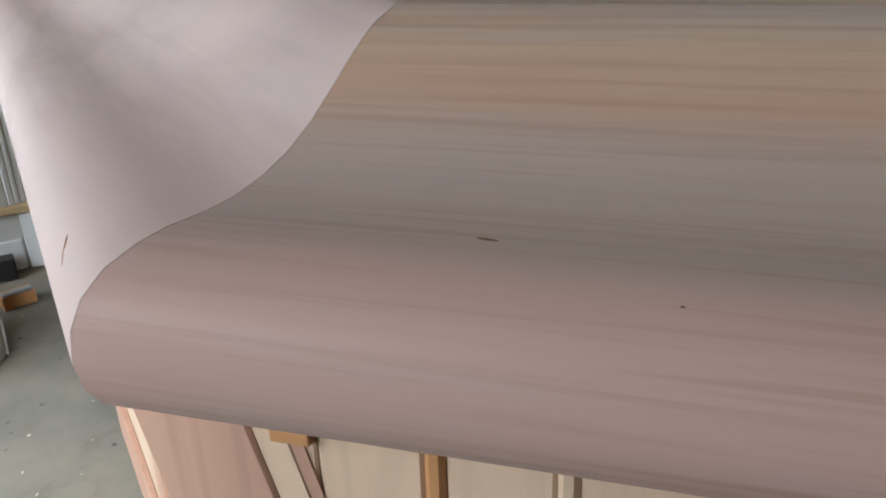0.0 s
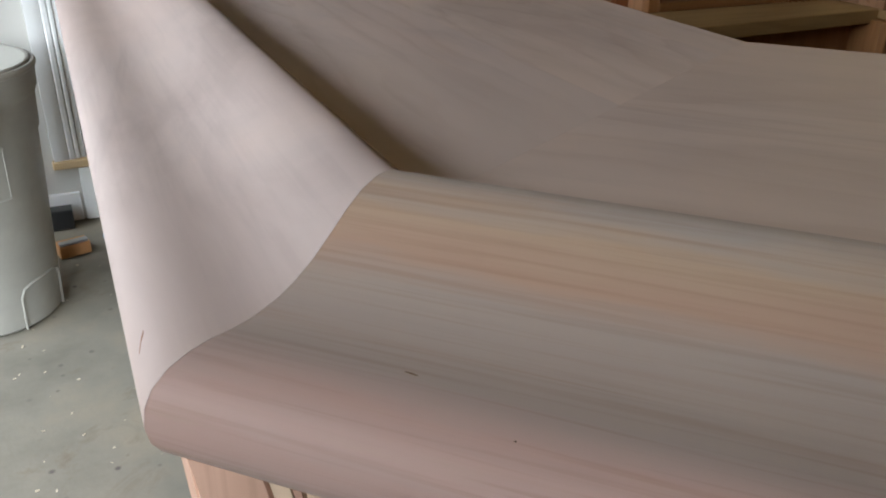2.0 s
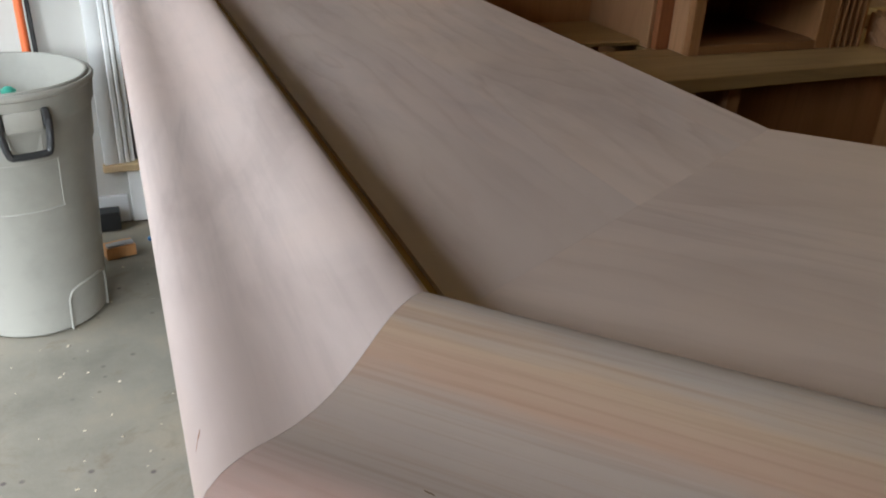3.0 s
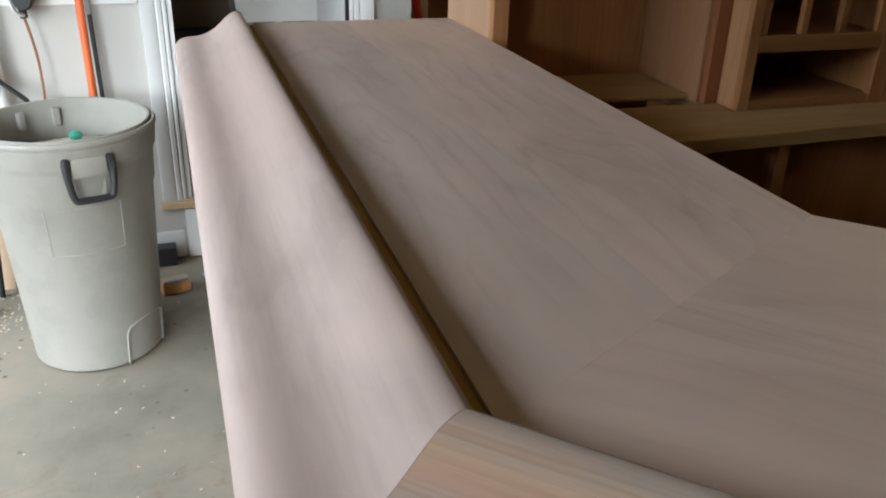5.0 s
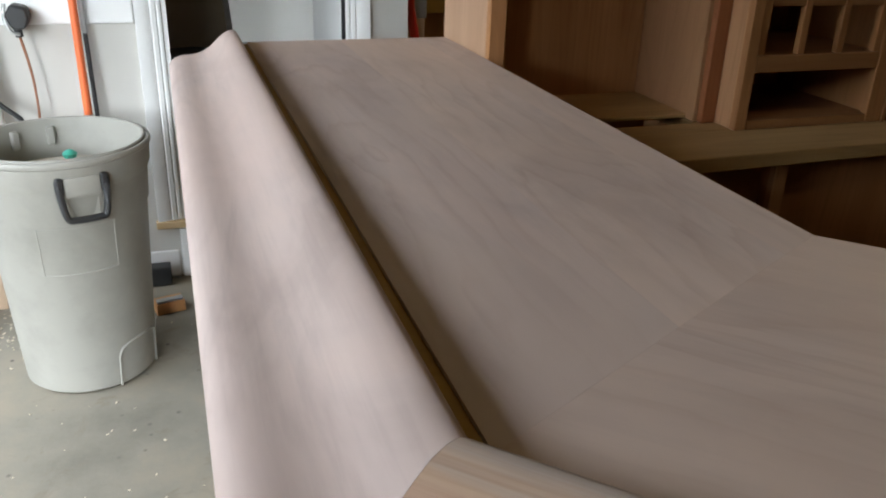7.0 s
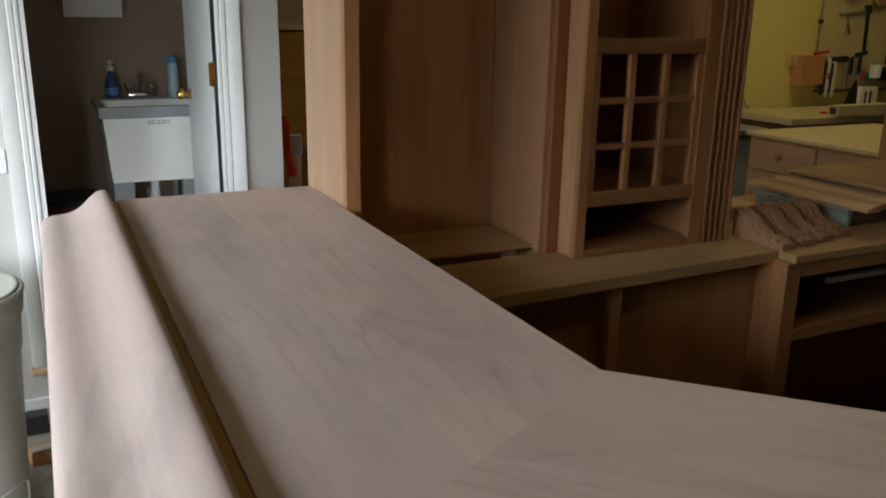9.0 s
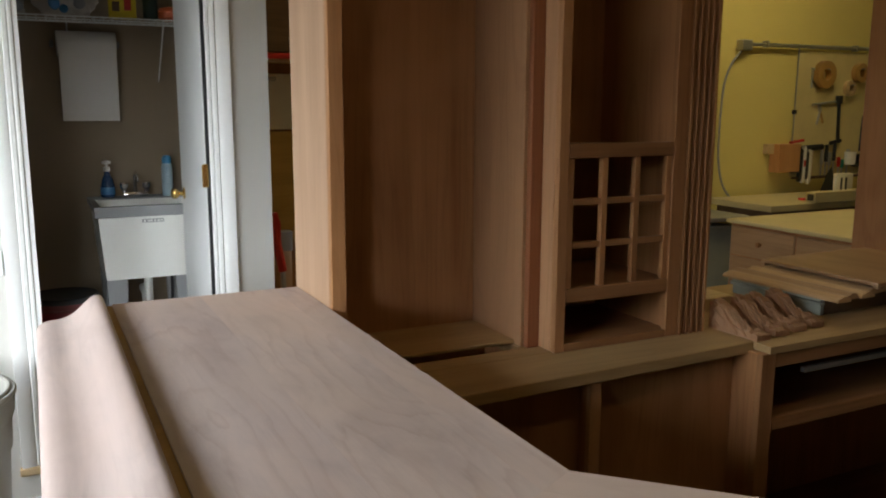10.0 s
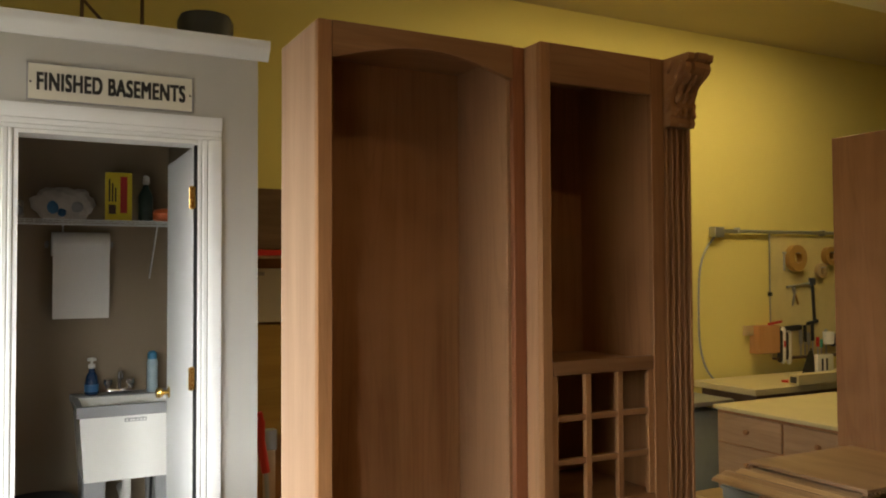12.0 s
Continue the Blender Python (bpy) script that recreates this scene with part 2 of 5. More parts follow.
black_plastic = paint("black plastic", (0.02, 0.022, 0.024), 0.45, 0.1, 9.0, 0.1)
steel = paint("galvanised steel", (0.45, 0.46, 0.46), 0.4, 0.2, 9.0, 0.1, 0.8)
chrome = paint("chrome", (0.8, 0.8, 0.82), 0.12, 0.05, 9.0, 0.0, 1.0)
brass = paint("brass", (0.75, 0.52, 0.18), 0.25, 0.1, 9.0, 0.0, 1.0)
glaze_white = paint("white laundry tub plastic", (0.86, 0.87, 0.84), 0.35, 0.06)
mid_grey = paint("grey plastic", (0.30, 0.31, 0.32), 0.45, 0.15, 6.0)
red_paint = paint("red enamel", (0.55, 0.03, 0.025), 0.35, 0.12, 9.0)
orange_paint = paint("orange paint", (0.75, 0.16, 0.05), 0.4, 0.15, 9.0)
yellow_card = paint("yellow card", (0.80, 0.62, 0.04), 0.5, 0.05, 6.0)
blue_plastic = paint("blue plastic", (0.05, 0.20, 0.42), 0.35, 0.1, 9.0)
teal_plastic = paint("teal plastic", (0.04, 0.32, 0.24), 0.4, 0.1, 9.0)
paper_white = paint("white paper", (0.82, 0.81, 0.78), 0.85, 0.05, 5.0, 0.3)
black_paint = paint("black lettering", (0.015, 0.015, 0.015), 0.5, 0.0)
green_grey = paint("grey-green painted wood", (0.30, 0.32, 0.27), 0.6, 0.25, 5.0)
tan_tape = paint("tan tape", (0.40, 0.23, 0.07), 0.5, 0.1, 9.0)
bench_top = paint("cream bench top", (0.56, 0.48, 0.27), 0.55, 0.2, 4.0)
sign_cream = paint("cream enamel sign", (0.74, 0.72, 0.62), 0.4, 0.12, 5.0)


def concrete():
    m, n, l, b = material("concrete floor", 0.75)
    v = coords(n, l, (1, 1, 1), shuffle=False)
    a = tex(n, l, v, 1.3, 6.0, 0.65)
    base = ramp(n, [(0.32, (0.115, 0.11, 0.09)), (0.48, (0.18, 0.17, 0.14)), (0.60, (0.225, 0.20, 0.155)), (0.74, (0.28, 0.23, 0.155))])
    l.new(a, base.inputs[0])
    st = tex(n, l, v, 4.5, 5.0, 0.7, 1.0)
    sr = ramp(n, [(0.56, (0, 0, 0)), (0.72, (1, 1, 1))])
    l.new(st, sr.inputs[0])
    f = n.new("ShaderNodeMath")
    f.operation, f.inputs[1].default_value = "MULTIPLY", 0.75
    l.new(sr.outputs[0], f.inputs[0])
    col = mixed(n, l, f.outputs[0], base.outputs[0], (0.125, 0.10, 0.07))
    vor = n.new("ShaderNodeTexVoronoi")
    vor.inputs["Scale"].default_value = 16
    l.new(v.outputs[0], vor.inputs["Vector"])
    dr = ramp(n, [(0.07, (1, 1, 1)), (0.15, (0, 0, 0))])
    l.new(vor.outputs["Distance"], dr.inputs[0])
    gate = tex(n, l, v, 3.1, 2.0)
    gr = ramp(n, [(0.44, (0, 0, 0)), (0.54, (1, 1, 1))])
    l.new(gate, gr.inputs[0])
    g = n.new("ShaderNodeMath")
    g.operation = "MULTIPLY"
    l.new(dr.outputs[0], g.inputs[0])
    l.new(gr.outputs[0], g.inputs[1])
    col = mixed(n, l, g.outputs[0], col, (0.07, 0.06, 0.055))
    l.new(col, b.inputs["Base Color"])
    fine = tex(n, l, v, 90, 4.0, 0.7)
    bump(n, l, b, fine, 0.4, 0.002)
    return m


floor_mat = concrete()


# ---- builders ----
def mesh_of(name, bm, mat, sharp=35):
    me = bpy.data.meshes.new(name)
    bmesh.ops.recalc_face_normals(bm, faces=bm.faces[:])
    for f in bm.faces:
        f.smooth = True
    for e in bm.edges:
        e.smooth = len(e.link_faces) == 2 and e.calc_face_angle(0) < radians(sharp)
    bm.to_mesh(me)
    bm.free()
    me.materials.append(mat)
    return me


def thing(name, label, category, group="", kind="", at=None):
    ob = new(name)
    ob.empty_display_size = 0.05
    if at is not None:
        ob.matrix_basis = at
    return tagged(ob, label, category, group, kind)


def part(name, bm, mat, parent=None, label="", at=None, sharp=35):
    ob = new(name, mesh_of(name, bm, mat, sharp))
    ob.parent = parent
    if at is not None:
        ob.matrix_basis = at
    return tagged(ob, label)


def solo(name, bm, mat, label, category, group="", kind="", at=None, sharp=35):
    ob = new(name, mesh_of(name, bm, mat, sharp))
    if at is not None:
        ob.matrix_basis = at
    return tagged(ob, label, category, group, kind)


def add_box(bm, x0, y0, z0, x1, y1, z1, bevel=0.0, seg=1):
    m = Matrix.LocRotScale(((x0 + x1) / 2, (y0 + y1) / 2, (z0 + z1) / 2), None, (x1 - x0, y1 - y0, z1 - z0))
    g = bmesh.ops.create_cube(bm, size=1, matrix=m)
    if bevel:
        es = {e for v in g["verts"] for e in v.link_edges}
        bmesh.ops.bevel(bm, geom=list(es), offset=bevel, segments=seg, profile=0.5, affect="EDGES")
    return bm


def box(x0, y0, z0, x1, y1, z1, bevel=0.002, seg=1):
    return add_box(bmesh.new(), x0, y0, z0, x1, y1, z1, bevel, seg)


def add_prism(bm, pts, z0, z1, axis="z"):
    """Closed outline of (a, b) pairs pushed along an axis."""
    put = {"z": lambda a, b, c: (a, b, c), "y": lambda a, b, c: (a, c, b), "x": lambda a, b, c: (c, a, b)}[axis]
    lo = [bm.verts.new(put(a, b, z0)) for a, b in pts]
    hi = [bm.verts.new(put(a, b, z1)) for a, b in pts]
    bm.faces.new(lo)
    bm.faces.new(hi[::-1])
    k = len(pts)
    for i in range(k):
        bm.faces.new((lo[i], hi[i], hi[(i + 1) % k], lo[(i + 1) % k]))
    return bm


def prism(pts, z0, z1, axis="z", bevel=0.0):
    bm = add_prism(bmesh.new(), pts, z0, z1, axis)
    if bevel:
        bmesh.ops.bevel(bm, geom=bm.edges[:], offset=bevel, segments=1, profile=0.5, affect="EDGES")
    return bm


def add_lathe(bm, prof, n=32, at=(0, 0, 0), cap=True):
    rings = []
    for r, z in prof:
        rings.append([bm.verts.new((at[0] + r * math.cos(2 * math.pi * i / n), at[1] + r * math.sin(2 * math.pi * i / n), at[2] + z)) for i in range(n)])
    for a, b in zip(rings, rings[1:]):
        for i in range(n):
            bm.faces.new((a[i], a[(i + 1) % n], b[(i + 1) % n], b[i]))
    if cap:
        bm.faces.new(rings[0][::-1])
        bm.faces.new(rings[-1])
    return bm


def lathe(prof, n=32, at=(0, 0, 0), cap=True):
    return add_lathe(bmesh.new(), prof, n, at, cap)


def add_tube(bm, pts, r, n=8):
    """A round bar along a polyline."""
    pts = [Vector(p) for p in pts]
    rings, up = [], Vector((0.13, 0.27, 0.95))
    for i, p in enumerate(pts):
        d = (pts[min(i + 1, len(pts) - 1)] - pts[max(i - 1, 0)]).normalized()
        a = d.cross(up)
        a = a.normalized() if a.length > 1e-4 else d.orthogonal().normalized()
        b = d.cross(a)
        rr = r[i] if isinstance(r, (list, tuple)) else r
        rings.append([bm.verts.new(p + rr * (a * math.cos(2 * math.pi * k / n) + b * math.sin(2 * math.pi * k / n))) for k in range(n)])
    for u, v in zip(rings, rings[1:]):
        for k in range(n):
            bm.faces.new((u[k], u[(k + 1) % n], v[(k + 1) % n], v[k]))
    bm.faces.new(rings[0][::-1])
    bm.faces.new(rings[-1])
    return bm


def tube(pts, r, n=8):
    return add_tube(bmesh.new(), pts, r, n)


def spline(pts, k=8):
    """Points of a smooth curve through pts."""
    P = [Vector(p) for p in pts]
    P = [2 * P[0] - P[1], *P, 2 * P[-1] - P[-2]]
    out = []
    for i in range(1, len(P) - 2):
        for j in range(k):
            t = j / k
            a, b, c, d = P[i - 1:i + 3]
            out.append(0.5 * (2 * b + (c - a) * t + (2 * a - 5 * b + 4 * c - d) * t * t + (3 * b - a - 3 * c + d) * t ** 3))
    return out + [P[-2]]


# ---- the shop's shell ----
FLOOR_X0, FLOOR_X1, FLOOR_Y0, FLOOR_Y1, CEIL = -2.0, 8.2, -2.2, 4.0, 3.5
WALL_Y = 2.69
# outside ground is out of view, kept dark to limit bounce indoors
solo("ground", box(-40, -40, -0.6, 40, 40, -0.16, 0), paint("low-bounce ground", (0.05, 0.05, 0.05), 0.85, 0.3, 2.0, 0.5), "unseen dark ground outside, added to curb bounce", "ground", kind="structure")
solo("floor", box(FLOOR_X0 - 0.3, FLOOR_Y0 - 0.3, -0.159, FLOOR_X1 + 0.2, FLOOR_Y1 + 0.2, 0, 0), floor_mat, "stained grey concrete workshop floor with dust and drips", "floor", kind="structure")
solo("ceiling", box(FLOOR_X0 - 0.15, FLOOR_Y0 - 0.15, CEIL, FLOOR_X1 + 0.15, FLOOR_Y1 + 0.15, CEIL + 0.12, 0), ceiling_paint, "plain painted workshop ceiling", "ceiling", kind="structure")
solo("wall_back", box(0.62, FLOOR_Y1, 0, FLOOR_X1, FLOOR_Y1 + 0.12, CEIL, 0), wall_yellow, "yellow painted workshop back wall", "wall", kind="structure")
solo("wall_back_upper", box(FLOOR_X0, FLOOR_Y1, 2.66, 0.62, FLOOR_Y1 + 0.12, CEIL, 0), wall_yellow, "yellow painted wall above the washroom", "wall", kind="structure")
solo("wall_right", box(FLOOR_X1, FLOOR_Y0, 0, FLOOR_X1 + 0.12, FLOOR_Y1 + 0.12, CEIL, 0), wall_yellow, "yellow painted side wall", "wall", kind="structure")
# unseen rear wall, sheathed dark so that it bounces little light
bm = bmesh.new()
add_box(bm, -0.42, FLOOR_Y0 - 0.12, 0, FLOOR_X1 + 0.12, FLOOR_Y0, CEIL)
add_box(bm, FLOOR_X0, FLOOR_Y0 - 0.12, 1.95, -0.42, FLOOR_Y0, CEIL)
solo("wall_rear", bm, bare_ply, "unseen rear wall, dark to curb bounce, with an open doorway", "wall", kind="structure")
bm = bmesh.new()
add_box(bm, FLOOR_X0 - 0.12, FLOOR_Y0, 0, FLOOR_X0, -1.2, CEIL)
add_box(bm, FLOOR_X0 - 0.12, 2.58, 0, FLOOR_X0, FLOOR_Y1, CEIL)
add_box(bm, FLOOR_X0 - 0.12, -1.2, 2.32, FLOOR_X0, 2.58, CEIL)
solo("wall_garage_door", bm, wall_white, "white wall with a wide open garage doorway", "wall", kind="structure")

# unseen wall added to keep doorway light off the short rail
bm = box(-0.42, FLOOR_Y0, 0, -0.32, -0.40, CEIL, 0)
solo("wall_partition", bm, dark_wood, "unseen dark wall added to shade the short arm rail", "wall", kind="structure")

# washroom: front wall with its doorway, right side wall, back wall, raised floor, ceiling
DX0, DX1, DZ0, DZ1 = -0.135, 0.495, 0.235, 2.205
bm = bmesh.new()
add_box(bm, FLOOR_X0, WALL_Y, 0, DX0, WALL_Y + 0.12, 2.62)
add_box(bm, DX1 + 0.035, WALL_Y, 0, 0.735, WALL_Y + 0.12, 2.62)
add_box(bm, DX0, WALL_Y, DZ1, DX1 + 0.035, WALL_Y + 0.12, 2.62)
solo("wall_washroom_front", bm, wall_white, "white painted washroom wall with a doorway", "wall", kind="structure")
solo("wall_washroom_side", box(0.615, WALL_Y + 0.12, 0, 0.735, FLOOR_Y1, 2.62, 0), wall_white, "white painted washroom side wall", "wall", kind="structure")
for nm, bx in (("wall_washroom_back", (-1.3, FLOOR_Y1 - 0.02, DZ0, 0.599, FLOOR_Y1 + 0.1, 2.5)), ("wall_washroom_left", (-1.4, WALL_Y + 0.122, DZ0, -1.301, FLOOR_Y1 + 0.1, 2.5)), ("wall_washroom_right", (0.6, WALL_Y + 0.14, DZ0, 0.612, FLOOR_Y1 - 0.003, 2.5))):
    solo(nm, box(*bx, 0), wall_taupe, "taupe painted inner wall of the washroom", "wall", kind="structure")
solo("floor_washroom", box(-1.3, WALL_Y + 0.02, 0.0, 0.61, FLOOR_Y1, DZ0, 0), paint("dark sheet floor", (0.12, 0.11, 0.10), 0.5), "dark washroom floor, a step above the shop", "floor", kind="structure")
solo("ceiling_washroom", box(FLOOR_X0, WALL_Y + 0.122, 2.5, 0.613, FLOOR_Y1 + 0.1, 2.58, 0), wall_white, "washroom ceiling", "ceiling", kind="structure")

# cornice along the top of the washroom
prof = [(0, 2.545), (-0.012, 2.548), (-0.02, 2.565), (-0.035, 2.585), (-0.04, 2.60), (-0.04, 2.622), (0.10, 2.622), (0.10, 2.62)]
cornice = thing("cornice", "white wooden moulding along the washroom's top edge", "trim", kind="structure")
part("front_moulding", prism([(WALL_Y + a - 0.001, b) for a, b in prof], FLOOR_X0 + 0.01, 0.775, "x"), white_paint, cornice)
part("side_moulding", prism([(0.736 - a, b) for a, b in prof[:6]] + [(0.736, 2.622)], WALL_Y + 0.12, FLOOR_Y1 - 0.01, "y"), white_paint, cornice)


def casing_profile():
    return [(0, 0), (0.004, 0.010), (0.012, 0.012), (0.016, 0.008), (0.022, 0.014), (0.034, 0.016), (0.038, 0.011), (0.044, 0.016), (0.060, 0.019), (0.074, 0.022), (0.088, 0.022), (0.090, 0)]


LXD0 = 0.490
casing = thing("door_casing", "white fluted wooden casing round the washroom doorway", "trim", kind="structure")
P = casing_profile()
part("left_casing", prism([(DX0 - 0.003 - a, WALL_Y - 0.001 - b) for a, b in P], DZ0, DZ1 + 0.003, "z"), white_paint, casing)
part("right_casing", prism([(DX1 + 0.003 + a, WALL_Y - 0.001 - b) for a, b in P], DZ0, DZ1 + 0.003, "z"), white_paint, casing)
part("head_casing", prism([(WALL_Y - 0.001 - b, DZ1 + 0.004 + a) for a, b in P], DX0 - 0.093, DX1 + 0.093, "x"), white_paint, casing)
bm = bmesh.new()
add_box(bm, DX0 - 0.001, WALL_Y - 0.004, DZ0, DX0 + 0.012, WALL_Y + 0.124, DZ1 - 0.012)
add_box(bm, DX0 - 0.001, WALL_Y - 0.004, DZ1 - 0.012, DX1 + 0.034, WALL_Y + 0.124, DZ1 + 0.001)
part("jamb", bm, white_paint, casing)
# black strip in place of the shade inside the hinge gap
part("weather_strip", box(LXD0 + 0.0015, WALL_Y + 0.034, DZ0, DX1 + 0.034, WALL_Y + 0.046, DZ1 - 0.0125, 0), black_plastic, casing, "black strip standing in for the hinge gap's shade")
solo("threshold", box(DX0 - 0.10, WALL_Y - 0.03, DZ0 - 0.03, DX1 + 0.1, WALL_Y + 0.018, DZ0 - 0.001, 0.004), pale_wood, "bare wooden threshold under the washroom door", "threshold", kind="structure")
solo("step_riser", box(DX0 - 0.02, WALL_Y - 0.025, 0.004, DX1 + 0.1, WALL_Y - 0.002, DZ0 - 0.032, 0.003), white_paint, "white painted riser below the threshold", "riser", kind="structure")

# ---- the bar ----
TOP, END_Y = 1.10, 1.43
W = 0.462
bar = thing("bar", "unfinished cherry bar with moulded arm rail and an angled corner", "bar")
RAIL = [(0.0120, 1.060), (0.0120, 1.101), (0.0112, 1.109), (0.0085, 1.117), (0.0050, 1.1225), (0.0, 1.125), (-0.008, 1.1245), (-0.018, 1.120), (-0.028, 1.112),
        (-0.038, 1.1025), (-0.048, 1.0935), (-0.058, 1.0865), (-0.068, 1.0815), (-0.080, 1.0780), (-0.090, 1.0768), (-0.101, 1.0765), (-0.110, 1.0750),
        (-0.120, 1.0715), (-0.1275, 1.0655), (-0.1315, 1.058), (-0.133, 1.049), (-0.1315, 1.040), (-0.1275, 1.033), (-0.120, 1.028), (-0.108, 1.026),
        (-0.07, 1.026), (-0.065, 1.030), (-0.065, 1.055), (0.008, 1.055)]
T8 = math.tan(radians(22.5))


def rail(name, length, side, mat, parent, at, label):
    """Arm rail along local +x from the mitre (side -1: the room lies on local -y)."""
    bm = bmesh.new()
    a, b = [], []
    for d, z in RAIL:
        a.append(bm.verts.new((d * T8 + 0.00015, side * d, z)))
        b.append(bm.verts.new((length, side * d, z)))
    k = len(RAIL)
    for i in range(k):
        bm.faces.new((a[i], b[i], b[(i + 1) % k], a[(i + 1) % k]))
    bm.faces.new(a)
    bm.faces.new(b[::-1])
    return part(name, bm, mat, parent, label, at, 50)


rail("long_arm_rail", END_Y, -1, rail_wood, bar, pose(0, 0, 0, 0, 0, 90), "pale rail moulding with a rolled lip")
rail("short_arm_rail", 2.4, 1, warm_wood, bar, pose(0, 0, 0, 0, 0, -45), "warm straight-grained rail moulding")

# a small pin knot in the hollow of the short rail
for along, d, z, size, turn in ((0.0487, -0.0926, 1.0769, (0.0034, 0.0005, 0.0003), -8), (0.0985, -0.1139, 1.0737, (0.0006, 0.0005, 0.0002), 0)):
    bm = bmesh.new()
    bmesh.ops.create_uvsphere(bm, u_segments=12, v_segments=6, radius=1.0)
    bm.transform(pose(0, 0, 0, 0, 0, -45) @ Matrix.Translation((along, d, z)) @ pose(0, 0, 0, 0, 0, turn) @ Matrix.Diagonal((*size, 1)))
    part("knot", bm, dark_wood, bar, "small dark pin knot")

part("crack", tube([(-0.1252, -0.0080, 1.0676), (-0.1262, -0.0115, 1.0667), (-0.1278, -0.0165, 1.0648), (-0.1289, -0.0200, 1.0630)], [0.0001, 0.0003, 0.0003, 0.0001], 6), red_wood, bar, "short dark crack by the mitre")

# glued-up boards of the two tops, mitred at the corner
G, I = Vector((0.027, 0.0112)), Vector((W, 0.247))


def seam(f):
    return G + (I - G) * f


cuts = [0, 0.45, 0.86, 1.0]
for f0, f1 in zip(cuts, cuts[1:]):
    a, b = seam(f0), seam(f1)
    e = 0.00004
    outline = [(a.x + e, a.y + e), (b.x - e, b.y + e), (b.x - e, END_Y - 0.002), (a.x + e, END_Y - 0.002)]
    back = pose(0, 0, 0, 0, 0, 90).inverted()
    bm = prism(outline, TOP - 0.038, TOP, "z")
    bm.transform(back)
    part("top_board", bm, top_wood if f0 < 0.3 else top_wood_warm, bar, "", pose(0, 0, 0, 0, 0, 90))
for f0, f1 in zip(cuts, cuts[1:]):
    a, b = seam(f0), seam(f1)
    d = Vector((0.7071, -0.7071))
    n = Vector((0.7071, 0.7071)) * 0.00004
    far = 2.4
    pa, pb = a + n - Vector((0, 0.0001)), b - n - Vector((0, 0.0001))
    qa, qb = pa + d * (far - pa.dot(d)), pb + d * (far - pb.dot(d))
    bm = prism([tuple(pa), tuple(qa), tuple(qb), tuple(pb)], TOP - 0.038, TOP, "z")
    bm.transform(pose(0, 0, 0, 0, 0, -45).inverted())
    part("top_board", bm, top_wood_warm, bar, "", pose(0, 0, 0, 0, 0, -45))

# carcass below


def face_line(off):
    """Corner point of the carcass at the given setback from the crest."""
    return Vector((off, off * T8))


d45, n45 = Vector((0.7071, -0.7071)), Vector((0.7071, 0.7071))
c0 = Vector((-0.115, 0.03))
c1 = face_line(0.36)
bm = prism([(-0.045, END_Y - 0.05), (-0.045, 0.01), tuple(c0 + d45 * 0.045 + n45 * 0.03), tuple(c0 + d45 * 0.045), tuple(c0 + d45 * 2.3), tuple(c1 + d45 * 2.2), tuple(c1), (c1.x, END_Y - 0.3)], 0.09, 1.025)
part("carcass", bm, pale_wood_z, bar, "pale wooden carcass")
bm = prism([(-0.05, END_Y - 0.06), (-0.05, 0.0), (-0.05 + 1.6, -1.6), (1.9, -1.4), (0.35, 0.2), (0.35, END_Y - 0.06)], 1.0255, 1.0545)
part("sub_top", bm, pale_wood, bar)
strip = [Vector((0.0125, 0.0052)), Vector((0.0266, 0.0110))]
bm = prism([tuple(strip[1]), (strip[1].x, END_Y - 0.004), (strip[0].x, END_Y - 0.004), tuple(strip[0])], 1.056, 1.0965)
part("rail_cleat", bm, tan_board, bar, "orange-brown cleat in the gap behind the rail")
bm = prism([tuple(strip[0]), tuple(strip[0] + d45 * 2.38), tuple(strip[1] + d45 * 2.38), tuple(strip[1] + d45 * 0.0002)], 1.056, 1.0965)
part("rail_cleat", bm, tan_board, bar, "orange-brown cleat in the gap behind the rail")

# panelled face of the short arm: corner stile, bevelled frame, upright boards with beads between
short_at = Matrix.Translation((c0.x, c0.y, 0)) @ pose(0, 0, 0, 0, 0, -45)
part("corner_stile", prism([(0.0, 1.0245), (0.047, 1.0245), (0.095, 0.84), (0.095, 0.10), (0.042, 0.10), (0.042, 0.84)], -0.011, 0.012, "y", 0.0015), case_pink, bar, "pinkish corner stile", short_at)
part("frame_moulding", prism([(0.0475, 1.0245), (0.060, 1.0245), (0.108, 0.84), (0.108, 0.20), (0.0955, 0.20), (0.0955, 0.84)], -0.0095, -0.0083, "y"), pale_wood_z, bar, "pale bevelled moulding", short_at)
part("moulding_fillet", prism([(0.0605, 1.0245), (0.066, 1.0245), (0.114, 0.84), (0.114, 0.20), (0.1085, 0.20), (0.1085, 0.84)], -0.0090, -0.0083, "y"), case_pink, bar, "thin pink inner fillet", short_at)
part("face_board", box(0.046, -0.008, 0.20, 0.0815, -0.0005, 0.982, 0.001), pale_wood_z, bar, "", short_at)
part("frame_block", box(0.0662, -0.0125, 0.9825, 0.0815, -0.0005, 1.0245, 0.0005), edge_wood, bar, "orange-brown block between the moulding and the boards", short_at)
x, widths = 0.082, [0.040, 0.038, 0.072, 0.060, 0.060, 0.060, 0.060, 0.060, 0.060, 0.060]
for i, w in enumerate(widths):
    part("face_board", box(x, -0.008, 0.20, x + w, -0.0005, 1.0245, 0.0015), pale_wood_z, bar, "", short_at)
    part("bead", box(x + w + 0.0003, -0.0095, 0.20, x + w + 0.0077, -0.0005, 1.0245, 0.002), edge_wood if i != 1 else pale_wood_z, bar, "", short_at)
    x += w + 0.008
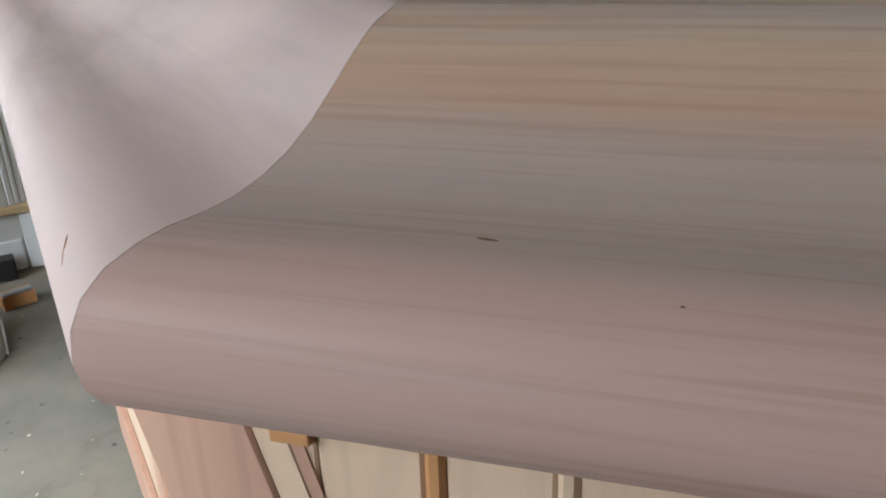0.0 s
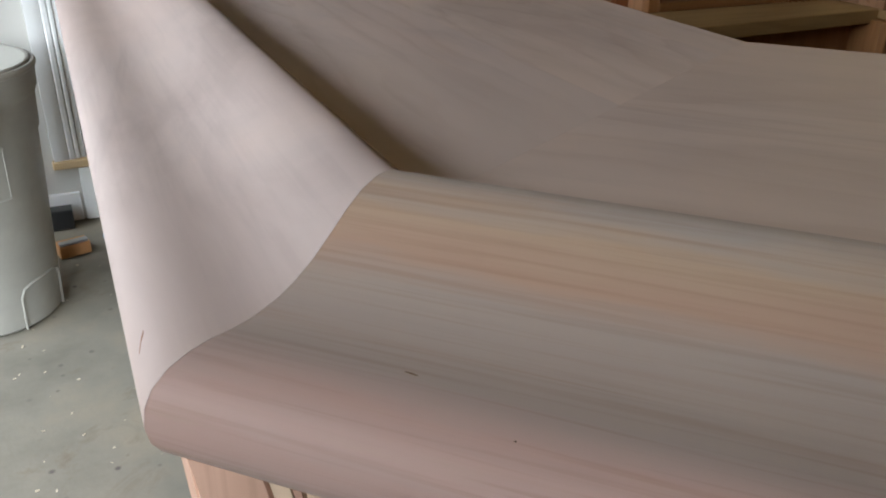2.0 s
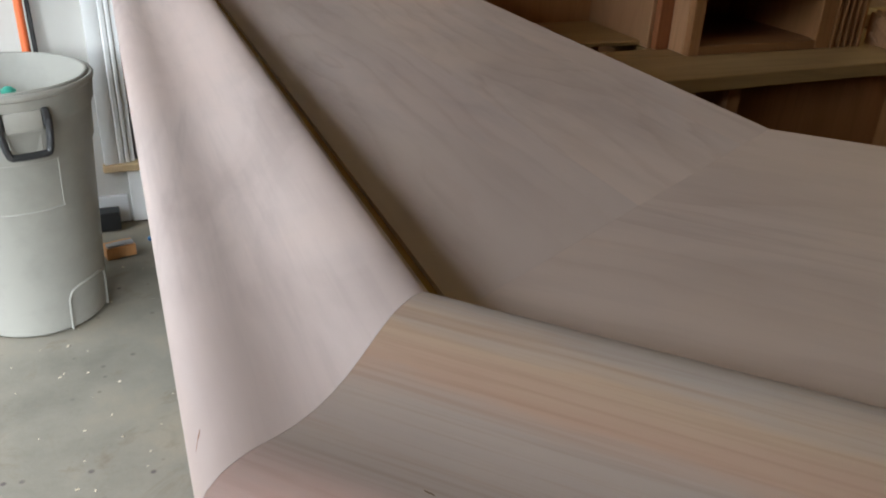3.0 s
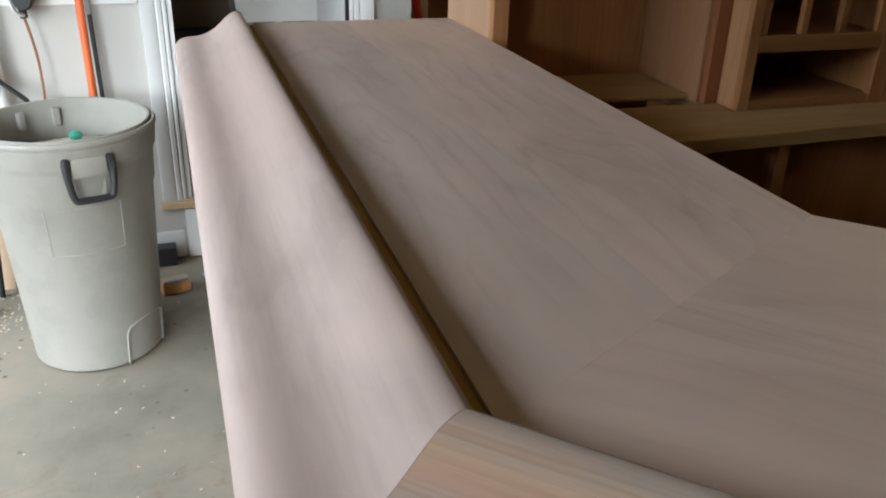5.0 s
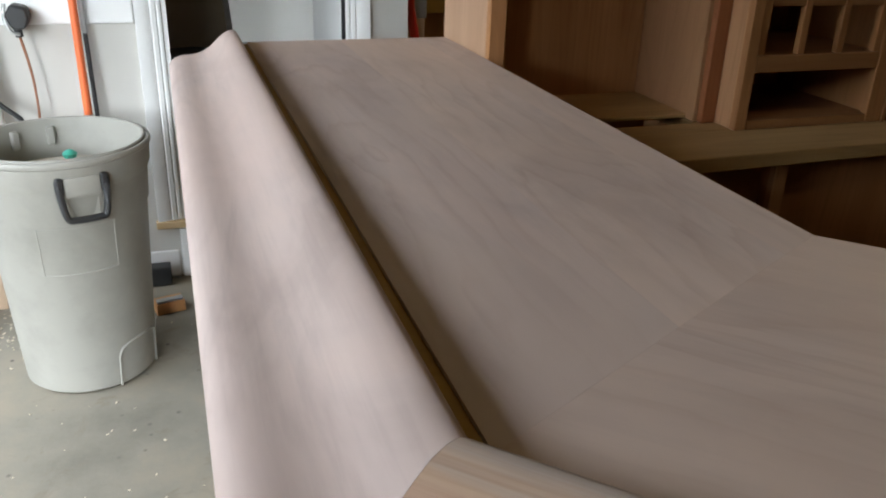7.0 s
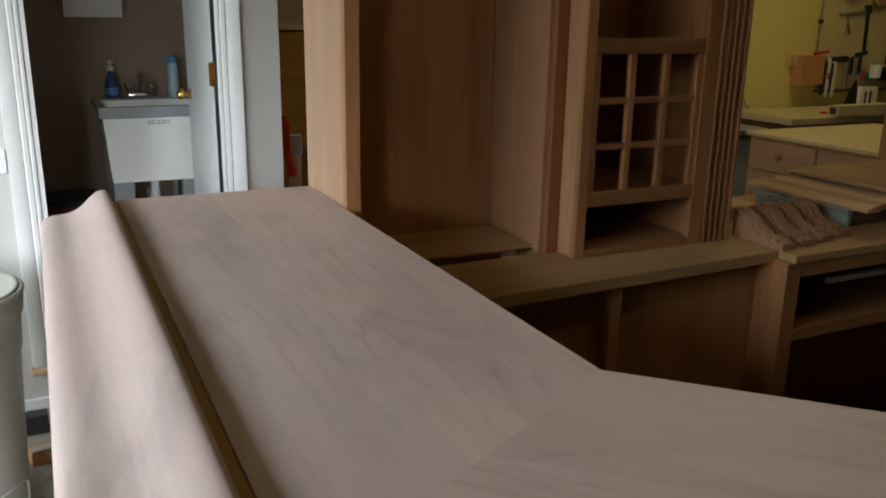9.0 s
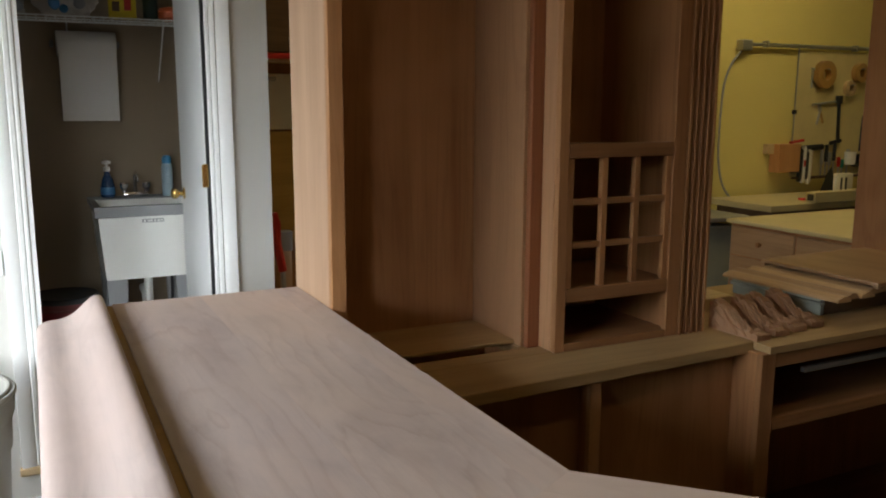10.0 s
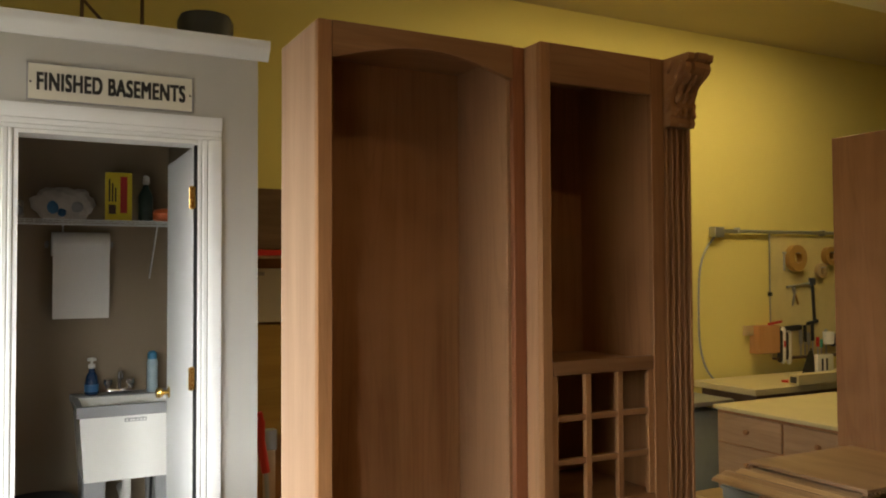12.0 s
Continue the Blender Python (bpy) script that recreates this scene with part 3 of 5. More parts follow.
part("bottom_rail", box(0.048, -0.016, 0.10, 2.28, -0.0006, 0.1995, 0.002), case_pink, bar, "", short_at)
long_at = Matrix.Translation((-0.045, END_Y - 0.05, 0)) @ pose(0, 0, 0, 0, 0, -90)
for x0, x1 in ((0.0, 0.09), (0.63, 0.71), (1.25, 1.338)):
    part("stile", box(x0, -0.012, 0.2405, x1, -0.0005, 0.9395, 0.001), case_pink, bar, "", long_at)
part("top_rail", box(0, -0.012, 0.94, 1.338, -0.0005, 1.0245, 0.001), case_pink, bar, "", long_at)
part("bottom_rail", box(0, -0.012, 0.10, 1.338, -0.0005, 0.24, 0.001), case_pink, bar, "", long_at)
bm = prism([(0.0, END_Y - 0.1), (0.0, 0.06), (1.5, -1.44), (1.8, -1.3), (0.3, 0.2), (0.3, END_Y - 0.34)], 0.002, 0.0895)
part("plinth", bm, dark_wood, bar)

# ---- back bar ----
CT = 0.94
base = thing("back_bar_cabinet", "open cherry back-bar base cabinets without doors", "cabinet")
RX, RY = 1.535, 0.910
part("side_panel", box(0.50, 0.955, 0.10, 0.52, 1.50, CT - 0.031), case_wood, base)
part("side_panel", box(RX, RY + 0.021, 0.10, RX + 0.02, 1.50, CT - 0.021), case_wood, base)
part("back_panel", box(0.521, 1.492, 0.10, RX - 0.001, 1.50, CT - 0.031), case_wood, base)
part("divider_panel", box(1.040, 0.985, 0.10, 1.064, 1.49, CT - 0.033), case_wood, base)
part("divider_edge", box(1.036, 0.965, 0.10, 1.068, 0.9845, CT - 0.033), lightened_wood, base, "paler front edge of the divider")
part("inset_panel", box(0.521, 1.010, 0.119, 1.0395, 1.022, CT - 0.031), case_wood, base)
part("inset_panel", box(1.0645, 1.005, 0.119, RX - 0.001, 1.017, CT - 0.031), case_wood, base)
part("floor_panel", box(0.521, 0.975, 0.10, RX - 0.001, 1.491, 0.118), case_wood_x, base)
part("face_stile", box(RX - 0.001, RY, 0.10, RX + 0.05, RY + 0.02, CT - 0.021), case_wood, base)
part("face_rail", box(RX + 0.051, RY, CT - 0.06, 3.0, RY + 0.02, CT - 0.021), case_wood_x, base)
part("face_rail", box(RX + 0.051, RY, CT - 0.235, 3.0, RY + 0.02, CT - 0.20), case_wood_x, base)
part("shelf", box(RX + 0.021, RY + 0.021, CT - 0.235, 3.0, 1.49, CT - 0.217), case_wood_x, base)
part("back_panel", box(RX + 0.021, 1.492, 0.10, 3.0, 1.50, CT - 0.022), case_wood, base)
part("floor_panel", box(RX + 0.021, RY + 0.021, 0.10, 3.0, 1.491, 0.118), case_wood_x, base)
part("face_stile", box(3.001, RY, 0.10, 3.05, RY + 0.02, CT - 0.021), case_wood, base)
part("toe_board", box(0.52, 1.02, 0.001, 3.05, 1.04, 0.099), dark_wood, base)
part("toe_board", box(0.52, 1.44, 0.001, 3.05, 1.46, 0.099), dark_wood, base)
ctr = thing("back_bar_counter", "bare wooden counter top of the back bar", "counter")
part("counter_board", prism([(0.47, 0.925), (RX + 0.02, 0.96), (RX + 0.02, 1.115), (0.47, 1.115)], CT - 0.03, CT, "z", 0.002), counter_wood, ctr)
part("counter_board", box(0.47, 1.1152, CT - 0.03, RX + 0.02, 1.178, CT, 0.0006), counter_wood, ctr)
part("counter_board", box(0.47, 1.1782, CT - 0.03, 0.515, 1.52, CT, 0.0006), counter_wood, ctr)
part("counter_board", box(0.972, 1.1782, CT - 0.03, RX + 0.02, 1.52, CT, 0.0006), counter_wood, ctr)
side = thing("side_counter", "bare wooden top of the side cabinets", "counter")
for y0, y1 in ((RY - 0.005, 1.10), (1.1002, 1.31), (1.3102, 1.52)):
    part("counter_board", box(RX + 0.021, y0, CT - 0.02, 3.05, y1, CT, 0.0008), counter_wood, side)

# tower: open bay with an arched head, then a projecting unit with a bottle grid
hutch = thing("back_bar_hutch", "unfinished cherry hutch with an arched bay and bottle grid", "cabinet")
LX, LY, MX, MY, HZ, HB = 0.467, 1.17, 1.02, 1.10, 2.257, 1.452
FX0, FX1 = 1.42, 1.51
Z0 = CT + 0.0005
part("left_side", box(LX, LY + 0.019, Z0, LX + 0.02, HB, HZ), daylit_panel_wood, hutch, "outer side panel, lightened as if daylit")
part("front_stile", box(LX, LY, Z0, LX + 0.035, LY + 0.0185, HZ), case_wood, hutch)
part("front_stile", box(MX - 0.036, LY, Z0, MX - 0.0005, LY + 0.0185, HZ - 0.001), red_wood, hutch, "redder cherry stile")
part("bay_side", box(MX - 0.045, LY + 0.019, Z0, MX - 0.021, HB, HZ), lightened_wood, hutch)
part("back_panel", box(LX + 0.021, HB - 0.012, Z0, MX - 0.046, HB - 0.001, HZ), case_wood, hutch)
part("bay_floor", box(LX + 0.021, LY + 0.045, Z0 + 0.002, MX - 0.046, HB - 0.013, Z0 + 0.012), counter_wood, hutch, "pale loose bay floor board")
part("bay_ceiling", box(LX + 0.021, LY + 0.019, HZ - 0.02, MX - 0.046, HB - 0.013, HZ), case_wood_x, hutch)
a0, a1 = LX + 0.0355, MX - 0.0365
pts = [(a0, HZ), (a1, HZ)]
for i in range(25):
    f = i / 24
    pts.append((a1 + (a0 - a1) * f, HZ - 0.085 + 0.045 * math.sin(math.pi * f)))
part("arched_rail", prism(pts, LY, LY + 0.0185, "y"), case_wood_x, hutch, "arched head rail")
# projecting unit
part("left_side", box(MX, MY + 0.019, Z0, MX + 0.018, HB, HZ), lightened_wood, hutch)
part("right_side", box(FX0 - 0.02, MY + 0.019, Z0, FX0 - 0.001, HB, HZ), case_wood, hutch)
part("back_panel", box(MX + 0.019, HB - 0.012, Z0, FX0 - 0.021, HB - 0.001, HZ), case_wood, hutch)
part("front_stile", box(MX, MY, Z0, MX + 0.03, MY + 0.0185, HZ), case_wood, hutch)
part("front_stile", box(FX0 - 0.045, MY, Z0, FX0 - 0.001, MY + 0.0185, HZ), case_wood, hutch)
ox0, ox1 = MX + 0.0305, FX0 - 0.0455
GZ0, GZ1 = 1.101, 1.425
part("head_rail", box(ox0, MY, HZ - 0.10, ox1, MY + 0.0185, HZ), case_wood_x, hutch)
part("grid_rail", box(ox0, MY, GZ1, ox1, MY + 0.0185, GZ1 + 0.036), case_wood_x, hutch)
part("grid_rail", box(ox0, MY, GZ0 - 0.036, ox1, MY + 0.0185, GZ0), case_wood_x, hutch)
part("foot_rail", box(ox0, MY, Z0, ox1, MY + 0.0185, Z0 + 0.02), case_wood_x, hutch)
part("shelf", box(MX + 0.019, MY + 0.019, GZ1 + 0.004, FX0 - 0.021, HB - 0.013, GZ1 + 0.022), case_wood_x, hutch)
part("shelf", box(MX + 0.019, MY + 0.019, GZ0 - 0.022, FX0 - 0.021, HB - 0.013, GZ0 - 0.004), case_wood_x, hutch)
part("floor_panel", box(MX + 0.019, MY + 0.019, Z0, FX0 - 0.021, HB - 0.013, Z0 + 0.017), case_wood_x, hutch)
part("top_panel", box(MX + 0.019, MY + 0.019, HZ - 0.02, FX0 - 0.021, HB - 0.013, HZ), case_wood_x, hutch)
# lattice across the bottle opening
for i in range(4):
    w = 0.017
    x = ox0 + w / 2 + (ox1 - ox0 - w) * i / 3
    part("lattice_upright", box(x - w / 2, MY + 0.004, GZ0 + 0.0005, x + w / 2, MY + 0.020, GZ1 - 0.0005, 0.001), case_wood, hutch)
for k in (1, 2):
    z = GZ0 + (GZ1 - GZ0) * k / 3
    for i in range(3):
        step = (ox1 - ox0 - 0.017) / 3
        part("lattice_bar", box(ox0 + 0.0172 + step * i, MY + 0.005, z - 0.0075, ox0 + step * (i + 1) - 0.0002, MY + 0.019, z + 0.0075, 0.001), case_wood_x, hutch)
# fluted pilaster and its carved bracket
pts = [(FX0 + 0.001, MY + 0.05)]
nf, fw = 4, (FX1 - FX0 - 0.012) / 4
pts += [(FX0 + 0.001, MY - 0.004)]
for i in range(nf):
    x0 = FX0 + 0.006 + fw * i
    pts.append((x0 + 0.002, MY - 0.004))
    for j in range(1, 8):
        g = j / 8
        pts.append((x0 + 0.002 + (fw - 0.004) * g, MY - 0.004 + 0.016 * math.sin(math.pi * g)))
    pts.append((x0 + fw - 0.002, MY - 0.004))
pts += [(FX1, MY - 0.004), (FX1, MY + 0.05)]
part("fluted_pilaster", prism(pts, Z0, HZ - 0.185), case_wood, hutch, "fluted pilaster", sharp=25)


def bracket(w, d, h):
    """Carved scroll bracket: back at y 0, front towards -y, top at z h."""
    prof = [(0, 0), (-0.20, 0.0), (-0.26, 0.06), (-0.22, 0.13), (-0.30, 0.16), (-0.27, 0.24), (-0.24, 0.33), (-0.28, 0.46), (-0.42, 0.58), (-0.62, 0.66), (-0.80, 0.72), (-0.90, 0.80), (-0.86, 0.88), (-0.97, 0.91), (-1.0, 0.95), (-1.0, 1.0), (0, 1.0)]
    body = spline([(a * d, b * h, 0) for a, b in prof[1:12]], 5)
    outline = [(0, 0)] + [(p.x, p.y) for p in body] + [(a * d, b * h) for a, b in prof[12:]]
    bm = bmesh.new()
    for x0, x1, k in ((-w / 2, -w / 2 + 0.22 * w, 0.93), (-w / 2 + 0.22 * w, -w / 2 + 0.30 * w, 0.84), (-w / 2 + 0.30 * w, w / 2 - 0.30 * w, 1.0), (w / 2 - 0.30 * w, w / 2 - 0.22 * w, 0.84), (w / 2 - 0.22 * w, w / 2, 0.93)):
        add_prism(bm, [(a * k, b) for a, b in outline], x0, x1, "x")
    # leaf lobes on both cheeks and down the front
    for s in (-1, 1):
        for a, b, r in ((-0.16, 0.28, 0.07), (-0.18, 0.48, 0.09), (-0.34, 0.68, 0.10), (-0.55, 0.82, 0.09), (-0.22, 0.86, 0.08)):
            bmesh.ops.create_uvsphere(bm, u_segments=8, v_segments=6, radius=1, matrix=Matrix.LocRotScale((s * w / 2, a * d, b * h), Euler((0.6, 0, 0)), (0.006, r * d * 1.0, r * h * 1.3)))
    for a, b in ((-0.30, 0.42), (-0.40, 0.55), (-0.62, 0.655), (-0.26, 0.20)):
        for s in (-0.25, 0, 0.25):
            bmesh.ops.create_uvsphere(bm, u_segments=8, v_segments=6, radius=1, matrix=Matrix.LocRotScale((s * w, a * d, b * h), Euler((0.8, 0, 0)), (0.10 * w, 0.10 * d, 0.10 * h)))
    return bm


bm = bracket(0.088, 0.10, 0.183)
part("carved_bracket", bm, case_wood, hutch, "carved scroll bracket", Matrix.Translation(((FX0 + FX1) / 2 + 0.001, MY + 0.0, HZ - 0.184)), 40)
part("bracket_block", box(FX0 + 0.001, MY + 0.001, HZ - 0.184, FX1, MY + 0.05, HZ), case_wood, hutch)

# right-hand tower
tower = thing("end_tower", "tall cherry end tower of the back bar", "cabinet")
TX, TY0, TY1 = 2.99, 0.95, 1.775
part("side_panel", box(TX, TY0, CT + 0.001, TX + 0.02, TY1, HZ), case_wood, tower)
part("back_panel", box(TX + 0.021, TY1 - 0.012, CT + 0.001, TX + 0.45, TY1, HZ), case_wood, tower)
part("side_panel", box(TX + 0.45, TY0, CT + 0.001, TX + 0.47, TY1, HZ), case_wood, tower)
part("top_panel", box(TX + 0.021, TY0, HZ - 0.02, TX + 0.449, TY1 - 0.013, HZ), case_wood_x, tower)
solo("tower_base", box(3.06, 0.95, 0.001, 3.5, 1.775, CT, 0.002), case_wood, "plain cherry base cabinet under the end tower", "cabinet")

# ---- bin ----
def bin_():
    b = thing("waste_bin", "round grey plastic waste bin with black loop handles, part full", "waste bin", at=pose(-0.450, 2.105, 0, 0, 0, 17))
    H, R0, R1 = 0.735, 0.190, 0.228
    wall = lambda z: R0 + (R1 - R0) * z / H
    prof = [(R0 - 0.012, 0.001), (R0, 0.012), (wall(0.54), 0.54), (wall(0.545) + 0.006, 0.55), (wall(0.64) + 0.006, 0.64), (wall(0.65) + 0.008, 0.645), (wall(0.66) + 0.014, 0.66), (R1 + 0.014, H - 0.024), (R1 + 0.018, H - 0.020), (R1 + 0.019, H - 0.012), (R1 + 0.015, H - 0.006), (R1 + 0.009, H - 0.006), (R1 + 0.008, H - 0.010), (R1 + 0.005, H - 0.010), (R1 + 0.004, H - 0.002), (R1, H), (R1 - 0.005, H - 0.003), (R1 - 0.006, H - 0.012), (wall(0.66) - 0.006, 0.66), (wall(0.4) - 0.006, 0.40), (R0 - 0.006, 0.02)]
    part("body", lathe(prof, 56), can_grey, b)
    part("rubbish", lathe([(wall(0.63) - 0.008, 0.615), (0.12, 0.637), (0.05, 0.625), (0.002, 0.645)], 24), paint("pale shavings", (0.52, 0.47, 0.40), 0.9, 0.4, 20, 0.8), b, "pale wood shavings and dust")
    part("scrap_cloth", lathe([(0.002, 0.0), (0.018, 0.004), (0.022, 0.016), (0.01, 0.026), (0.001, 0.028)], 9, (0.045, 0.11, 0.634)), teal_plastic, b, "bit of teal plastic")
    for k in (0, 180):
        turn = pose(0, 0, 0, 0, 0, k)
        rr = wall(0.55)
        bm = bmesh.new()
        add_box(bm, -0.048, -rr - 0.026, 0.630, 0.048, -rr - 0.002, 0.688, 0.010, 2)
        part("handle_lug", bm, can_grey, b, "", turn)
        hp = [(-0.056, -rr - 0.008, 0.684), (-0.060, -rr - 0.022, 0.665), (-0.056, -rr - 0.030, 0.615), (-0.048, -rr - 0.034, 0.580), (-0.03, -rr - 0.036, 0.574), (0.03, -rr - 0.036, 0.574), (0.048, -rr - 0.034, 0.580), (0.056, -rr - 0.030, 0.615), (0.060, -rr - 0.022, 0.665), (0.056, -rr - 0.008, 0.684)]
        for sx in (-1, 1):
            part("pivot", box(sx * 0.056 - 0.009, -rr - 0.030, 0.640, sx * 0.056 + 0.009, -rr - 0.004, 0.690, 0.004), black_plastic, b, "black handle pivot", turn)
        part("handle", tube(spline(hp, 4), 0.0095, 8), black_plastic, b, "black loop handle", turn)
        part("recess", box(-0.044, -rr - 0.006, 0.565, 0.044, -rr + 0.001, 0.629, 0.005), can_grey, b, "", turn)
    for k in (0, 30, 175, 203):
        turn = pose(0, 0, 0, 0, 0, k)
        part("inner_rib", box(-0.012, -wall(0.66) + 0.003, 0.655, 0.012, -wall(0.66) + 0.020, 0.712, 0.004), can_grey, b, "", turn)
    for k in (36, 216):
        turn = pose(0, 0, 0, 0, 0, k)
        path = []
        for deg, z in ((-25, 0.004), (-24.5, 0.06), (-24, 0.105), (-21, 0.128), (-14, 0.138), (-5, 0.141), (5, 0.141), (14, 0.138), (21, 0.128), (24, 0.105), (24.5, 0.06), (25, 0.004)):
            r = wall(z) + 0.001
            path.append((r * math.sin(radians(deg)), -r * math.cos(radians(deg)), z))
        part("foot_rib", tube(path, 0.0042, 6), can_grey, b, "", turn)
    # faint moulded label panel
    bm = bmesh.new()
    for d0, d1, z0, z1 in ((-62, -61, 0.40, 0.54), (-8, -7, 0.40, 0.54)):
        r = wall(0.47) + 0.001
        add_tube(bm, [(wall(z) * math.sin(radians(d0)), -wall(z) * math.cos(radians(d0)), z) for z in (z0, 0.47, z1)], 0.0022, 5)
    for z in (0.40, 0.54):
        add_tube(bm, [(wall(z) * math.sin(radians(d)), -wall(z) * math.cos(radians(d)), z) for d in range(-62, -6, 5)], 0.0022, 5)
    part("label_frame", bm, can_grey, b, "", pose(0, 0, 0, 0, 0, 28))


bin_()


# ---- washroom ----
door = thing("door", "white washroom door standing open at a right angle", "door")
LXD = 0.490
part("leaf", box(LXD, 2.738, DZ0 + 0.012, LXD + 0.033, 3.34, DZ1 - 0.016, 0.002), white_paint, door)
for z in (1.986, 1.279, 0.52):
    h = part("hinge", box(LXD - 0.018, 2.716, z - 0.044, LXD + 0.006, 2.7225, z + 0.044, 0.002), brass, door, "worn brass hinge")
    part("knuckle", lathe([(0.005, -0.046), (0.006, -0.044), (0.006, 0.044), (0.005, 0.046)], 10, (LXD - 0.004, 2.7285, z)), brass, h)
knob = lathe([(0.026, 0.0), (0.026, 0.004), (0.010, 0.008), (0.009, 0.022), (0.018, 0.028), (0.025, 0.040), (0.022, 0.052), (0.010, 0.058)], 20)
knob.transform(Matrix.Translation((LXD - 0.0005, 3.27, 1.16)) @ pose(0, 0, 0, 0, -90, 0))
part("knob", knob, brass, door, "polished brass knob")

sink = thing("laundry_sink", "white plastic laundry tub on grey legs", "sink")
SX0, SX1, SY0, SY1, SZ = 0.122, 0.594, 3.45, 3.93, 1.088
bm = bmesh.new()


def ring(bm, x0, y0, x1, y1, z):
    return [bm.verts.new(p) for p in ((x0, y0, z), (x1, y0, z), (x1, y1, z), (x0, y1, z))]


loops = [ring(bm, SX0 + 0.035, SY0 + 0.035, SX1 - 0.035, SY1 - 0.03, 0.745), ring(bm, SX0 + 0.012, SY0 + 0.012, SX1 - 0.012, SY1 - 0.01, SZ - 0.028),
         ring(bm, SX0, SY0, SX1, SY1, SZ - 0.026), ring(bm, SX0, SY0, SX1, SY1, SZ), ring(bm, SX0 + 0.03, SY0 + 0.03, SX1 - 0.03, SY1 - 0.13, SZ),
         ring(bm, SX0 + 0.035, SY0 + 0.035, SX1 - 0.035, SY1 - 0.135, SZ - 0.01), ring(bm, SX0 + 0.06, SY0 + 0.06, SX1 - 0.06, SY1 - 0.15, 0.77)]
for p, q in zip(loops, loops[1:]):
    for i in range(4):
        bm.faces.new((p[i], p[(i + 1) % 4], q[(i + 1) % 4], q[i]))
bm.faces.new(loops[0])
bm.faces.new(loops[-1])
part("tub", bm, glaze_white, sink)
bm = bmesh.new()
add_box(bm, SX0 - 0.003, SY0 - 0.004, SZ - 0.046, SX1 + 0.003, SY0 + 0.026, SZ + 0.004, 0.003)
add_box(bm, SX0 - 0.003, SY0 + 0.027, SZ - 0.024, SX0 + 0.027, SY1 - 0.13, SZ + 0.004, 0.003)
add_box(bm, SX1 - 0.027, SY0 + 0.027, SZ - 0.024, SX1 + 0.003, SY1 - 0.13, SZ + 0.004, 0.003)
add_box(bm, SX0 - 0.003, SY1 - 0.129, SZ - 0.024, SX1 + 0.003, SY1, SZ + 0.006, 0.003)
part("rim", bm, mid_grey, sink, "grey rim")
badge = part("badge", box(0.325, SY0 + 0.0085, 1.012, 0.42, SY0 + 0.0125, 1.028, 0.001), mid_grey, sink, "small grey maker's plate")
for x in (0.33, 0.347, 0.36, 0.376, 0.392, 0.406):
    part("mark", box(x, SY0 + 0.0075, 1.0155, x + 0.010, SY0 + 0.0086, 1.0245, 0), glaze_white, badge)
for x, s in ((SX0 + 0.045, -1), (SX1 - 0.125, 1)):
    for y in (SY0 + 0.05, SY1 - 0.09):
        part("leg", prism([(x, DZ0), (x + 0.06, DZ0), (x + 0.085, 0.752), (x - 0.012, 0.752)] if s < 0 else [(x + 0.02, DZ0), (x + 0.08, DZ0), (x + 0.092, 0.752), (x - 0.005, 0.752)], y, y + 0.035, "y", 0.004), mid_grey, sink, "grey plastic leg")
part("drain_trap", tube(spline([(0.36, 3.68, 0.76), (0.36, 3.68, 0.60), (0.36, 3.70, 0.545), (0.36, 3.75, 0.53), (0.36, 3.80, 0.56), (0.36, 3.83, 0.60), (0.36, 3.93, 0.61)], 5), 0.021, 10), glaze_white, sink, "white drain trap")
part("supply_hose", tube(spline([(0.48, 3.86, 1.05), (0.49, 3.80, 0.72), (0.47, 3.66, 0.52), (0.53, 3.66, 0.50), (0.55, 3.80, 0.66), (0.55, 3.93, 0.68)], 6), 0.007, 8), black_plastic, sink, "dark supply hose")
tap = part("tap_body", box(0.285, 3.845, SZ + 0.006, 0.405, 3.895, SZ + 0.03, 0.008, 2), chrome, sink, "chrome tap")
part("spout", tube(spline([(0.345, 3.87, SZ + 0.02), (0.345, 3.87, SZ + 0.10), (0.345, 3.84, SZ + 0.13), (0.345, 3.78, SZ + 0.12), (0.345, 3.76, SZ + 0.09)], 5), 0.009, 10), chrome, tap)
for x in (0.292, 0.398):
    part("tap_lever", lathe([(0.012, 0.03), (0.016, 0.045), (0.022, 0.055), (0.021, 0.075), (0.008, 0.082)], 14, (x, 3.87, SZ)), chrome, tap)

soap = thing("soap_bottle", "dark blue soap bottle with a pump on the sink", "bottle")
part("bottle", lathe([(0.028, 0), (0.033, 0.006), (0.033, 0.05), (0.026, 0.09), (0.014, 0.115), (0.013, 0.13)], 20, (0.215, 3.86, SZ + 0.0065)), paint("dark blue bottle", (0.02, 0.06, 0.14), 0.25), soap)
part("label", lathe([(0.0335, 0.015), (0.0338, 0.017), (0.0338, 0.05), (0.0335, 0.052)], 20, (0.215, 3.86, SZ + 0.0065), False), blue_plastic, soap, "light blue label")
part("pump", lathe([(0.016, 0.13), (0.016, 0.15), (0.006, 0.152), (0.006, 0.165), (0.022, 0.167), (0.020, 0.180), (0.006, 0.184)], 14, (0.215, 3.86, SZ + 0.0065)), paper_white, soap)
spray = thing("spray_can", "pale blue and white spray can on the sink", "spray can")
part("can", lathe([(0.026, 0), (0.027, 0.003), (0.027, 0.15), (0.022, 0.165)], 20, (0.497, 3.83, SZ + 0.0065)), paint("pale blue can", (0.45, 0.60, 0.68), 0.3, 0.5, 14, 0, 0, (0.08, 0.28, 0.5)), spray)
